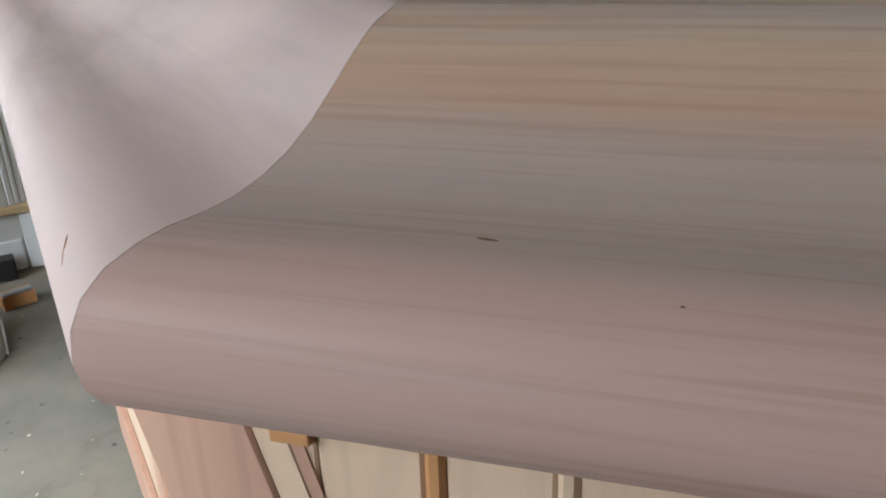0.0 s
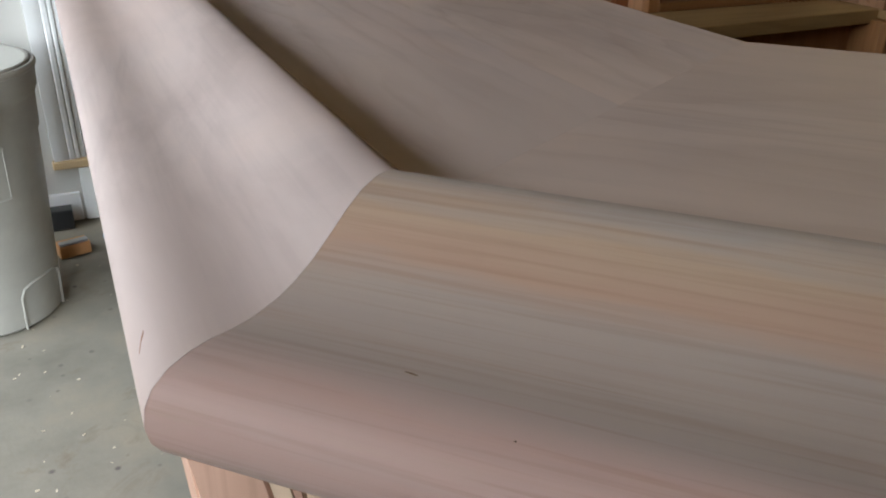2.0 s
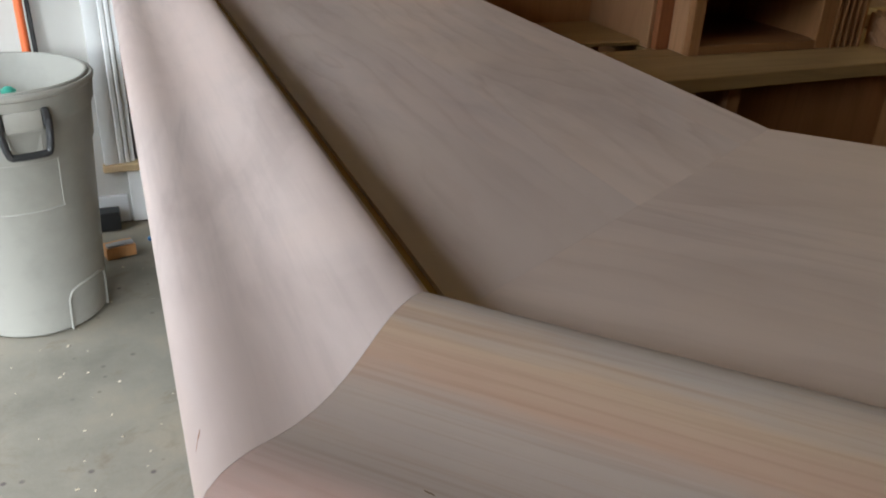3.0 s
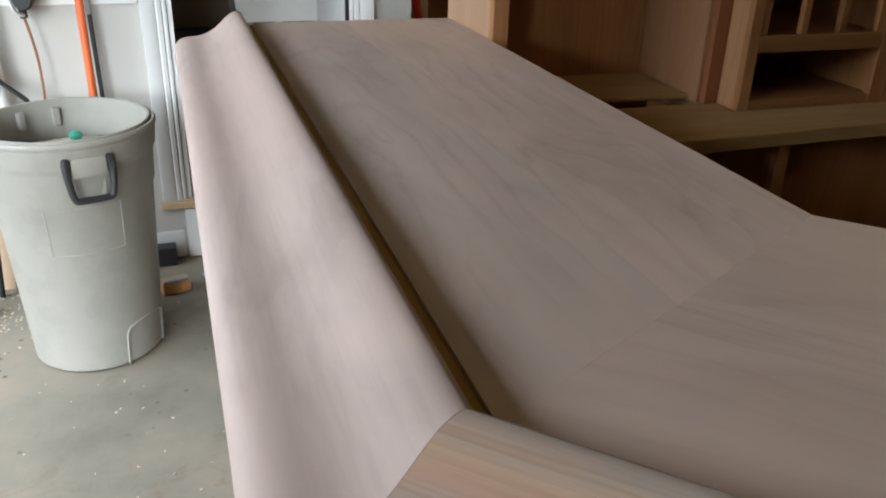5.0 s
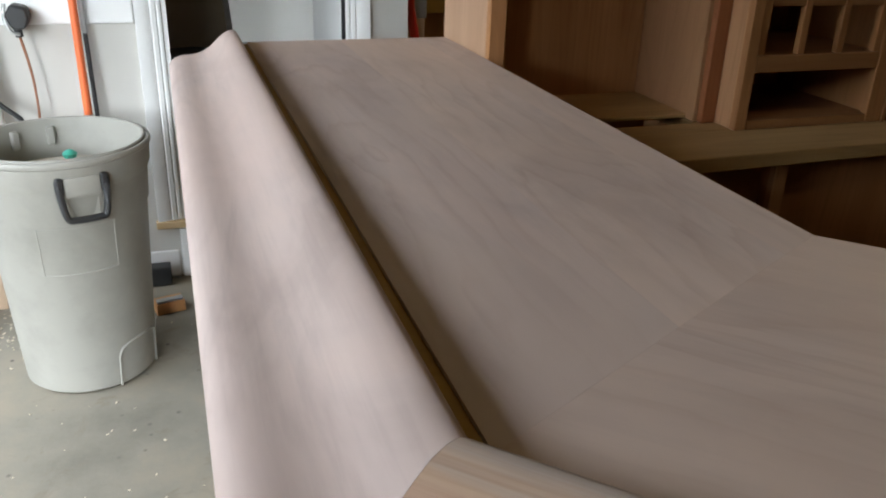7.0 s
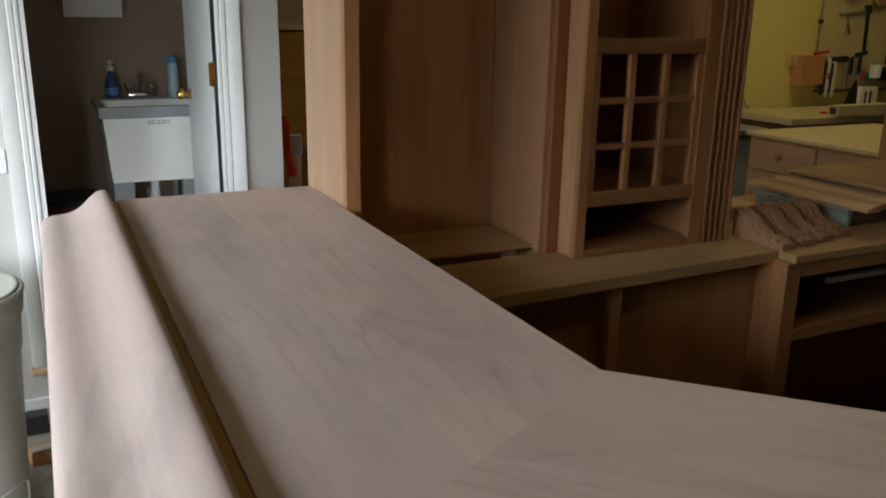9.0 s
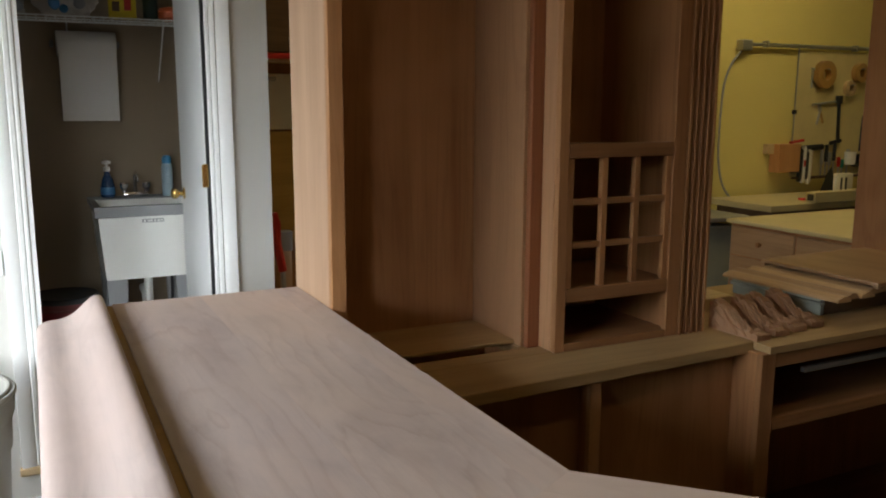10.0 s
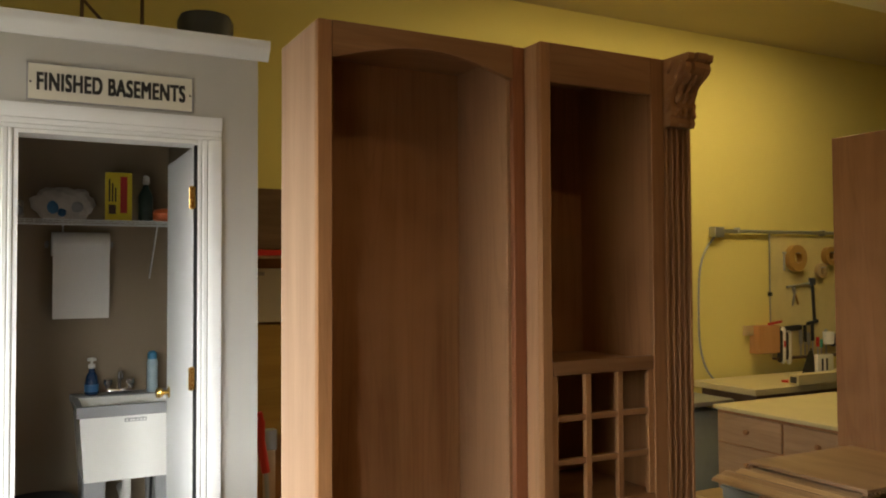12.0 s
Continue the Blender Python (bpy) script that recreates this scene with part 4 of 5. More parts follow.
part("cap", lathe([(0.0225, 0.165), (0.0225, 0.192), (0.014, 0.203), (0.004, 0.206)], 20, (0.497, 3.83, SZ + 0.0065)), paint("blue cap", (0.06, 0.30, 0.55), 0.35), spray)

towel = thing("paper_towel_holder", "white paper towel roll with a long sheet hanging down", "paper towel")
bm = lathe([(0.058, 0), (0.060, 0.003), (0.060, 0.262), (0.058, 0.265)], 28)
bm.transform(Matrix.Translation((0.03, 3.90, 1.84)) @ pose(0, 0, 0, 0, 90, 0))
part("roll", bm, paper_white, towel)
sheet = [(3.839, 1.84), (3.8385, 1.75), (3.842, 1.65), (3.848, 1.55), (3.856, 1.472), (3.858, 1.472), (3.850, 1.55), (3.844, 1.65), (3.8405, 1.75), (3.841, 1.84)]
part("sheet", prism(sheet, 0.035, 0.292, "x"), paper_white, towel)
for x in (0.010, 0.305):
    part("arm", box(x - 0.008, 3.885, 1.825, x + 0.008, 3.979, 1.855, 0.004), mid_grey, towel)

shelf = thing("wire_shelf", "white coated wire shelf on wall brackets", "shelf")
for i in range(26):
    x = -0.45 + i * 0.04
    part("wire", tube([(x, 3.975, 1.952), (x, 3.68, 1.952), (x, 3.672, 1.945), (x, 3.672, 1.925)], 0.002, 5), white_paint, shelf)
for y, z in ((3.975, 1.948), (3.82, 1.948), (3.676, 1.948), (3.670, 1.925)):
    part("rod", tube([(-0.46, y, z), (0.597, y, z)], 0.0032, 6), white_paint, shelf)
for x in (-0.3, 0.085, 0.50):
    part("brace", tube([(x, 3.69, 1.945), (x, 3.972, 1.67)] if x > 0.2 else [(x, 3.978, 1.945), (x, 3.978, 1.80)], 0.004, 6), white_paint, shelf)

card = thing("card_box", "bright yellow printed cardboard box with a red stripe", "box", at=pose(0.325, 3.775, 1.9555, 0, 0, -6))
part("carton", box(-0.062, -0.04, 0, 0.062, 0.04, 0.235, 0.002), yellow_card, card)
part("red_panel", box(0.008, -0.0415, 0.035, 0.040, -0.0395, 0.215, 0), red_paint, card, "upright red print")
for i in range(3):
    part("print_bar", box(-0.045 + i * 0.014, -0.0412, 0.09, -0.038 + i * 0.014, -0.0396, 0.20 - 0.02 * i, 0), black_paint, card)
part("print_patch", box(-0.045, -0.0413, 0.03, -0.012, -0.0397, 0.075, 0), dark_wood, card)


wrap_film = paint("cloudy wrap film", (0.50, 0.47, 0.42), 0.3, 0.45, 16.0, 0.6)


def tissue_pack(x, sx, sz, label, lumps):
    """Rolls in a loose plastic wrap: a creased, lumpy pack with a flat underside."""
    t = thing("tissue_pack", label, "tissue pack")
    bm = bmesh.new()
    bmesh.ops.create_icosphere(bm, subdivisions=4, radius=1.0)
    for v in bm.verts:
        c = v.co
        f = 1.0 + 0.10 * math.sin(lumps * c.x + 1.3) * math.cos(5 * c.z) + 0.05 * math.sin(13 * c.x + 9 * c.z + 5 * c.y) + 0.03 * math.sin(23 * c.z - 17 * c.x)
        p = [math.copysign(abs(q) ** 0.75, q) for q in c]
        v.co = (x + p[0] * sx * f, 3.80 + p[1] * 0.06 * f, max(1.9556, 1.952 + sz + p[2] * sz * f))
    part("wrap", bm, wrap_film, t, "", None, 60)
    for dx, dz, w, h, mat in ((-0.35, 0.75, 0.030, 0.040, blue_plastic), (-0.05, 0.45, 0.022, 0.026, blue_plastic), (0.45, 0.8, 0.034, 0.034, mid_grey)):
        bm = bmesh.new()
        bmesh.ops.create_uvsphere(bm, u_segments=14, v_segments=8, radius=1.0)
        bm.transform(Matrix.Translation((x + dx * sx, 3.748, 1.952 + sz * dz)) @ Matrix.Diagonal((w * 0.9, 0.016, h * 0.8, 1)))
        part("print", bm, mat, t, "printed patch on the wrap")


tissue_pack(-0.155, 0.062, 0.048, "small wrapped pack of white tissue rolls", 4.0)
tissue_pack(0.075, 0.130, 0.078, "large plastic-wrapped pack of tissue, partly blue printed", 6.5)
bot = thing("trigger_bottle", "dark trigger spray bottle with a white head", "bottle")
part("bottle", lathe([(0.032, 0), (0.035, 0.005), (0.035, 0.13), (0.016, 0.17), (0.013, 0.185)], 18, (0.455, 3.79, 1.9555)), paint("dark green bottle", (0.03, 0.06, 0.05), 0.35), bot)
part("head", prism([(3.755, 2.14), (3.74, 2.155), (3.745, 2.175), (3.80, 2.19), (3.815, 2.15), (3.80, 2.14)], 0.443, 0.467, "x", 0.003), paper_white, bot)
solo("cloth_bundle", lathe([(0.03, 0), (0.06, 0.012), (0.065, 0.04), (0.045, 0.062), (0.01, 0.07)], 12, (0.545, 3.80, 1.9555)), orange_paint, "orange and dark cloth bundle on the shelf", "cloth")
crate = thing("crate", "low dark wooden crate under the pail", "crate")
part("box", box(-0.16, 3.27, DZ0 + 0.001, 0.10, 3.53, DZ0 + 0.125, 0.004), dark_wood, crate)
part("lid", box(-0.17, 3.26, DZ0 + 0.1255, 0.11, 3.54, DZ0 + 0.136, 0.003), dark_wood, crate)
pail = thing("pail", "dark red printed plastic pail with a dark lid", "bucket")
part("body", lathe([(0.115, 0), (0.12, 0.004), (0.135, 0.30), (0.14, 0.302), (0.14, 0.325), (0.132, 0.33)], 28, (-0.03, 3.40, DZ0 + 0.1365)), paint("faded red plastic", (0.16, 0.035, 0.035), 0.5, 0.2, 8.0), pail)
part("print_band", lathe([(0.1255, 0.06), (0.127, 0.065), (0.1365, 0.285), (0.1355, 0.29)], 28, (-0.03, 3.40, DZ0 + 0.1365), False), paint("dark red print", (0.22, 0.02, 0.03), 0.4, 0.3, 9.0), pail, "dark red printed band")
part("lid", lathe([(0.143, 0.326), (0.145, 0.33), (0.145, 0.345), (0.138, 0.35), (0.12, 0.345)], 28, (-0.03, 3.40, DZ0 + 0.1365)), black_plastic, pail)

# sign over the door
sign = thing("sign", "cream enamel sign with black capital letters above the door", "sign")
SGX0, SGX1, SGZ0, SGZ1 = -0.099, 0.478, 2.312, 2.446
part("plate", box(SGX0, WALL_Y - 0.010, SGZ0, SGX1, WALL_Y - 0.004, SGZ1, 0.002), sign_cream, sign)
bm = bmesh.new()
for a, b, c, d in ((SGX0, SGZ0, SGX1, SGZ0 + 0.003), (SGX0, SGZ1 - 0.003, SGX1, SGZ1), (SGX0, SGZ0 + 0.003, SGX0 + 0.003, SGZ1 - 0.003), (SGX1 - 0.003, SGZ0 + 0.003, SGX1, SGZ1 - 0.003)):
    add_box(bm, a - 0.001, WALL_Y - 0.0115, b, c + 0.001, WALL_Y - 0.003, d)
part("border", bm, mid_grey, sign, "dark worn border")
for x in (SGX0 + 0.012, SGX1 - 0.012):
    bm = lathe([(0.004, 0), (0.004, 0.002), (0.001, 0.003)], 10)
    bm.transform(Matrix.Translation((x, WALL_Y - 0.0105, 2.376)) @ pose(0, 0, 0, 90, 0, 0))
    part("screw", bm, black_paint, sign)


def lettering(name, text, size, parent, mat, at, squeeze=1.0, bold=0.0):
    cu = bpy.data.curves.new(name, "FONT")
    cu.body, cu.size, cu.extrude = text, size, 0.0006
    cu.space_character = 1.1
    cu.align_x, cu.align_y = "CENTER", "CENTER"
    tmp = bpy.data.objects.new(name + "_src", cu)
    scene.collection.objects.link(tmp)
    dg = bpy.context.evaluated_depsgraph_get()
    me = bpy.data.meshes.new_from_object(tmp.evaluated_get(dg))
    bpy.data.objects.remove(tmp)
    if bold:
        bm = bmesh.new()
        for k, (dx, dy) in enumerate(((-bold, -bold * 0.5), (0, 0), (bold, bold * 0.5), (-bold, bold * 0.5), (bold, -bold * 0.5))):
            me.transform(Matrix.Translation((dx, dy, 0.00008)))
            bm.from_mesh(me)
            me.transform(Matrix.Translation((-dx, -dy, 0)))
        bm.to_mesh(me)
        bm.free()
    me.materials.clear()
    me.materials.append(mat)
    ob = new(name, me)
    ob.parent = parent
    ob.matrix_basis = at @ Matrix.Diagonal((squeeze, 1, 1, 1))
    return ob


lettering("lettering", "FINISHED BASEMENTS", 0.088, sign, black_paint, Matrix.Translation(((SGX0 + SGX1) / 2, WALL_Y - 0.0108, 2.377)) @ pose(0, 0, 0, 90, 0, 0), 0.552, 0.0046)

# on the washroom roof
drum = thing("black_drum", "black round tub on the washroom roof", "tub")
part("tub", lathe([(0.108, 0), (0.112, 0.004), (0.112, 0.10), (0.10, 0.125), (0.05, 0.135), (0.01, 0.137)], 28, (0.56, 2.86, 2.6225)), black_plastic, drum)
frame_ = thing("scrap_frame", "thin brown wooden brackets standing on the roof", "bracket")
for pts in ([(0.10, 3.0, 2.623), (0.10, 3.0, 2.86)], [(0.10, 3.0, 2.80), (0.26, 3.0, 2.63)], [(0.33, 3.0, 2.623), (0.33, 3.0, 2.95)], [(-0.23, 3.0, 2.623), (-0.23, 3.0, 2.9)], [(-0.23, 3.0, 2.75), (-0.21, 3.0, 2.63)]):
    part("strip", tube(pts, 0.008, 4), dark_wood, frame_)

# ---- wall and corner behind the bin ----
solo("chair_rail", box(FLOOR_X0 + 0.01, WALL_Y - 0.016, 0.957, DX0 - 0.097, WALL_Y - 0.001, 1.043, 0.003), white_paint, "white painted rail board along the wall", "trim", kind="structure")
solo("skirting", box(FLOOR_X0 + 0.01, WALL_Y - 0.015, 0.002, DX0 - 0.03, WALL_Y - 0.001, 0.11, 0.003), white_paint, "white painted skirting board", "trim", kind="structure")
pole = thing("orange_pole", "orange painted pole leaning on the wall", "pole")
part("shaft", tube([(-0.405, 2.585, 0.003), (-0.412, 2.665, 1.5)], 0.0135, 12), orange_paint, pole)
part("ferrule", tube([(-0.4078, 2.6150, 0.56), (-0.4082, 2.6205, 0.665)], 0.0155, 12), steel, pole, "worn metal ferrule")
rod = thing("black_rod", "black handled rod leaning on the wall", "pole")
part("shaft", tube([(-0.372, 2.59, 0.003), (-0.386, 2.655, 0.93)], 0.0075, 10), black_plastic, rod)
part("grip", tube([(-0.386, 2.655, 0.93), (-0.392, 2.668, 1.3)], 0.0095, 10), steel, rod, "silver upper end")
reel = thing("cord_reel", "black cord plug hanging on the white wall", "cord")
part("plug", prism([(-0.60, 0.965), (-0.585, 0.95), (-0.555, 0.955), (-0.54, 0.985), (-0.548, 1.02), (-0.59, 1.03), (-0.61, 1.0)], 2.60, 2.673, "y", 0.006), black_plastic, reel)
part("neck", tube([(-0.583, 2.635, 0.955), (-0.58, 2.635, 0.925)], 0.012, 8), black_plastic, reel)
part("clip", tube(spline([(-0.61, 2.63, 1.03), (-0.615, 2.625, 0.985), (-0.60, 2.62, 0.945), (-0.575, 2.62, 0.935)], 4), 0.006, 6), steel, reel)
part("cord", tube(spline([(-0.58, 2.635, 0.925), (-0.568, 2.635, 0.85), (-0.560, 2.63, 0.76), (-0.565, 2.63, 0.62), (-0.60, 2.62, 0.40), (-0.66, 2.60, 0.15), (-0.70, 2.55, 0.01)], 6), 0.0045, 6), paint("brown cord", (0.28, 0.12, 0.06), 0.5), reel, "brown flex")
solo("leaning_board", box(-0.045, -0.009, 0, 0.045, 0.009, 0.86, 0.002), pale_wood_z, "yellowish pine board leaning in the corner", "board", at=Matrix.Translation((-0.80, 2.56, 0.002)) @ pose(0, 0, 0, -5, 5, 0))
solo("white_pipe", tube([(-0.66, 2.60, 0.003), (-0.735, 2.645, 1.4)], 0.028, 16), white_paint, "white plastic pipe leaning on the wall", "pipe")
clamp = thing("bar_clamp", "black bar clamp leaning against the wall", "clamp")
part("bar", tube([(-0.74, 2.53, 0.772), (-0.68, 2.53, 0.755), (-0.60, 2.52, 0.685)], 0.009, 6), black_plastic, clamp)
part("foot", tube([(-0.60, 2.52, 0.685), (-0.585, 2.515, 0.675), (-0.61, 2.515, 0.665)], 0.007, 6), black_plastic, clamp)
part("post", tube([(-0.74, 2.53, 0.772), (-0.79, 2.50, 0.003)], 0.010, 6), black_plastic, clamp)
part("adjuster", box(-0.755, 2.51, 0.735, -0.715, 2.55, 0.778, 0.006), steel, clamp)
solo("dark_plank", box(-0.05, -0.015, 0, 0.05, 0.015, 0.62, 0.003), dark_wood, "dark rough plank standing by the bin", "board", at=Matrix.Translation((-0.835, 2.36, 0.002)) @ pose(0, 0, 0, -3, 5, 12))
# black box drawn where a dark hole opens beside the riser
solo("floor_block", box(-0.29, 2.60, 0.004, -0.20, 2.66, 0.075, 0.003), black_plastic, "black block standing in for a dark hole by the step", "block")
scrap = thing("wood_offcut", "short offcut of dark wood on the floor", "offcut", at=pose(-0.215, 2.40, 0.0, 0, 0, 14))
part("offcut", box(-0.05, -0.03, 0.002, 0.05, 0.03, 0.045, 0.003), edge_wood, scrap)
part("strip", box(-0.045, -0.028, 0.0455, 0.045, -0.002, 0.055, 0.002), mid_grey, scrap)

random.seed(11)
bm = bmesh.new()
for i in range(330):
    if i < 150:
        x, y = -0.78 + random.gauss(0, 0.05), 2.33 + random.gauss(0, 0.07)
    else:
        x, y = random.uniform(-1.4, 0.05), random.uniform(0.6, 2.6)
    s = random.uniform(0.0012, 0.005)
    m = Matrix.Translation((x, y, 0.002 + s * 0.3)) @ pose(0, 0, 0, random.uniform(-20, 20), random.uniform(-20, 20), random.uniform(0, 180)) @ Matrix.Diagonal((s * 2, s, s * 0.35, 1))
    bmesh.ops.create_cube(bm, size=1, matrix=m)
solo("floor_chips", bm, paint("sawdust", (0.46, 0.41, 0.32), 0.9, 0.3, 30), "scattered pale wood chips and sawdust on concrete", "wood chips", kind="stuff")
solo("blue_cap", lathe([(0.010, 0), (0.012, 0.002), (0.012, 0.010), (0.010, 0.012)], 12, (-0.105, 2.49, 0.0015)), blue_plastic, "small blue plastic cap on the floor", "cap")


# ---- things on the back-bar counter ----
corbel_wood = wood("rough carved cherry", (0.40, 0.225, 0.125), (0.28, 0.15, 0.08), (0.36, 0.19, 0.105), "Y", 0.6, 0.3, 0.1)
first = None
for i in range(4):
    at = Matrix.Translation((1.585 + i * 0.083, 0.955 + 0.012 * i, CT + 0.0006)) @ pose(0, 0, 0, -90, 0, 0) @ pose(0, 0, 0, 0, (0, 3, -2, 2)[i], 0)
    if first is None:
        first = solo("carved_corbel", bracket(0.050, 0.078, 0.175), corbel_wood, "carved cherry scroll corbel lying on the counter", "corbel", "corbels on the counter", at=at, sharp=40)
    else:
        copy_thing(first, at)
solo("short_plank", box(1.535, 1.27, CT + 0.0006, 1.80, 1.44, CT + 0.036, 0.002), pale_wood, "short pale plank lying behind the corbels", "board")

case = thing("timber_box", "low dark wooden box with a grey-green layered end", "box", at=pose(0.06, 0, 0))
part("front_board", box(1.902, 1.078, CT + 0.0006, 2.62, 1.10, 0.992, 0.002), dark_wood, case)
part("end_board", box(1.885, 1.075, CT + 0.0006, 1.9015, 1.42, 0.970, 0.002), green_grey, case, "grey-green painted end")
part("end_board", box(1.878, 1.072, 0.9705, 1.9015, 1.425, 0.981, 0.002), green_grey, case, "grey-green painted end")
part("end_board", box(1.883, 1.075, 0.9815, 1.9015, 1.42, 0.992, 0.002), green_grey, case, "grey-green painted end")
part("back_board", box(1.902, 1.40, CT + 0.0006, 2.62, 1.42, 0.992, 0.002), dark_wood, case)
part("lid", box(1.875, 1.07, 0.9925, 2.63, 1.425, 1.000, 0.001), dark_wood, case)


def moulding_strip(w, l):
    """Strip with a moulded edge, along +y."""
    return prism([(0, 0), (w, 0), (w, 0.006), (w - 0.006, 0.010), (w - 0.012, 0.016), (w * 0.45, 0.018), (w * 0.3, 0.013), (0.008, 0.012), (0, 0.006)], 0, l, "y")


strips = []
random.seed(5)
for i in range(6):
    at = Matrix.Translation((1.905 + i * 0.058, 0.985 + 0.012 * i + random.uniform(-0.01, 0.01), 1.0006 + (0.0002 * i))) @ pose(0, 0, 0, 0, 0, random.uniform(-2, 2))
    strips.append(solo("moulding_strip", moulding_strip(0.057, 0.42 + random.uniform(-0.02, 0.02)), (pale_wood_y, case_wood_y)[i % 2 if i < 3 else 0], "moulded wooden strip in a stack", "moulding", "stacked moulding strips", at=at, sharp=25))
dentil = thing("dentil_board", "wide pale moulding board with a dentil edge lying on strips", "moulding", at=pose(0.06, 0, 0))
part("board", box(2.03, 1.0, 1.0285, 2.56, 1.44, 1.040, 0.002), case_wood_y, dentil)
part("board", box(2.03, 1.4205, 1.0198, 2.56, 1.44, 1.028, 0.001), case_wood_y, dentil)
for i in range(26):
    part("dentil", box(2.034 + i * 0.02, 1.003, 1.0198, 2.046 + i * 0.02, 1.020, 1.0283, 0.001), case_wood_y, dentil)
solo("drawer_slide", box(1.72, 0.93, CT - 0.10, 2.6, 0.945, CT - 0.085, 0.001), steel, "galvanised drawer slide inside the base cabinet", "drawer slide")

# ---- gap beside the washroom ----
rack = thing("wall_rack", "brown wooden wall rack with papers and shelves", "rack")
part("back_board", box(0.80, 3.96, 0.002, 1.75, 3.985, 2.15, 0.003), case_wood, rack)
part("side", box(0.78, 3.70, 0.002, 0.7995, 3.985, 2.15, 0.003), case_wood, rack)
part("side", box(1.7505, 3.70, 0.002, 1.77, 3.985, 2.15, 0.003), case_wood, rack)
part("shelf", box(0.80, 3.70, 1.775, 1.75, 3.9595, 1.80, 0.002), pale_wood, rack)
part("shelf_edge", box(0.80, 3.69, 1.785, 1.75, 3.6995, 1.815, 0.002), red_paint, rack, "red shelf edging")
part("upper_board", box(0.80, 3.70, 1.82, 1.75, 3.715, 2.14, 0.002), dark_wood, rack)
part("paper", box(0.86, 3.93, 1.42, 1.35, 3.958, 1.72, 0.002), sign_cream, rack, "pale pinned paper")
part("paper_clip", box(1.02, 3.92, 1.68, 1.10, 3.931, 1.70, 0.003), steel, rack)
part("lower_board", box(0.80, 3.90, 0.80, 1.75, 3.925, 1.41, 0.002), tan_board, rack, "ochre plywood back")
tool = thing("red_tool", "red handled bolt cutter leaning against the wall", "tool", at=pose(0.812, 2.95, 0.03, 0, 0, 0))
part("grip", tube(spline([(0.0, 0, 1.06), (0.008, 0, 1.02), (0.010, 0, 0.92), (0.030, 0, 0.80)], 5), [0.012] * 5 + [0.017] * 6 + [0.019] * 5, 10), red_paint, tool)
part("shaft", tube([(0.030, 0, 0.80), (0.085, 0.01, -0.027)], 0.010, 8), steel, tool)
solo("outlet_box", box(0.86, 3.05, 0.90, 0.92, 3.10, 0.99, 0.003), mid_grey, "small grey electrical box on a post", "outlet box")
solo("post", box(0.865, 3.06, 0.002, 0.915, 3.09, 0.8995, 0.003), pale_wood_z, "bare upright wooden post beside the washroom", "post")

# ---- benches and machines at the back ----
bench = thing("drawer_bench", "workbench with a cream top and wooden drawers", "workbench")
BX, BY0, BY1, BZ = 3.66, 1.95, 3.10, 0.885
part("top", box(BX - 0.025, BY0, BZ - 0.022, 4.75, BY1 + 0.02, BZ, 0.003), bench_top, bench)
part("carcass", box(BX + 0.001, BY0 + 0.02, 0.10, 4.73, BY1, BZ - 0.0225, 0.002), case_wood, bench)
part("plinth", box(BX + 0.05, BY0 + 0.04, 0.002, 4.70, BY1 - 0.03, 0.0995, 0), black_plastic, bench)
for y0, y1 in ((2.62, 3.085), (2.14, 2.605)):
    for z0, z1 in ((0.675, 0.845), (0.475, 0.665), (0.275, 0.465)):
        d = part("drawer_front", box(BX - 0.018, y0, z0, BX, y1, z1, 0.004), case_wood_y, bench)
        kn = lathe([(0.008, 0), (0.008, 0.012), (0.016, 0.018), (0.015, 0.026), (0.006, 0.029)], 14)
        kn.transform(Matrix.Translation((BX - 0.0185, (y0 + y1) / 2, (z0 + z1) / 2)) @ pose(0, 0, 0, 0, -90, 0))
        part("knob", kn, case_wood, d)

saw = thing("table_saw", "table saw with a cream outfeed top and square fence", "table saw")
part("top", box(4.28, 3.36, 0.855, 6.0, 3.94, 0.90, 0.004), bench_top, saw)
part("apron", box(4.33, 3.40, 0.76, 5.95, 3.90, 0.8545, 0.003), dark_wood, saw)
part("cabinet", box(4.60, 3.45, 0.05, 5.6, 3.88, 0.7595, 0.01, 2), green_grey, saw)
for x in (4.36, 5.86):
    part("leg", box(x, 3.42, 0.002, x + 0.06, 3.48, 0.7595, 0.003), dark_wood, saw)
bm = bmesh.new()
add_prism(bm, [(3.33, 0.905), (3.41, 0.905), (3.41, 0.975), (3.33, 0.975)], 4.66, 6.3, "x")
part("fence", bm, bench_top, saw)
# black plate paints the shaded hollow of the square fence tube
part("fence_bore", box(4.657, 3.345, 0.918, 4.6595, 3.395, 0.962, 0), black_plastic, saw)
part("ruler", box(4.75, 3.50, 0.9005, 5.15, 3.55, 0.915, 0.002), red_paint, saw, "dark red straight edge")
part("riving_blade", prism([(5.02, 0.9005), (5.17, 0.9005), (5.165, 1.05), (5.14, 1.12), (5.09, 1.06)], 3.60, 3.606, "y"), black_plastic, saw)
part("guard", box(5.18, 3.58, 0.9005, 5.36, 3.62, 1.07, 0.01, 2), sign_cream, saw, "cream blade guard with dark marks")
for x in (5.22, 5.27):
    part("guard_mark", box(x, 3.577, 0.95, x + 0.018, 3.5795, 1.04, 0), black_plastic, saw)

mach = thing("grey_machine", "small grey-green machine cabinet with a flat table", "machine")
part("cabinet", box(3.66, 3.52, 0.09, 4.12, 3.92, 0.76, 0.008, 2), green_grey, mach)
part("table", box(3.58, 3.47, 0.80, 4.20, 3.95, 0.83, 0.004), steel, mach)
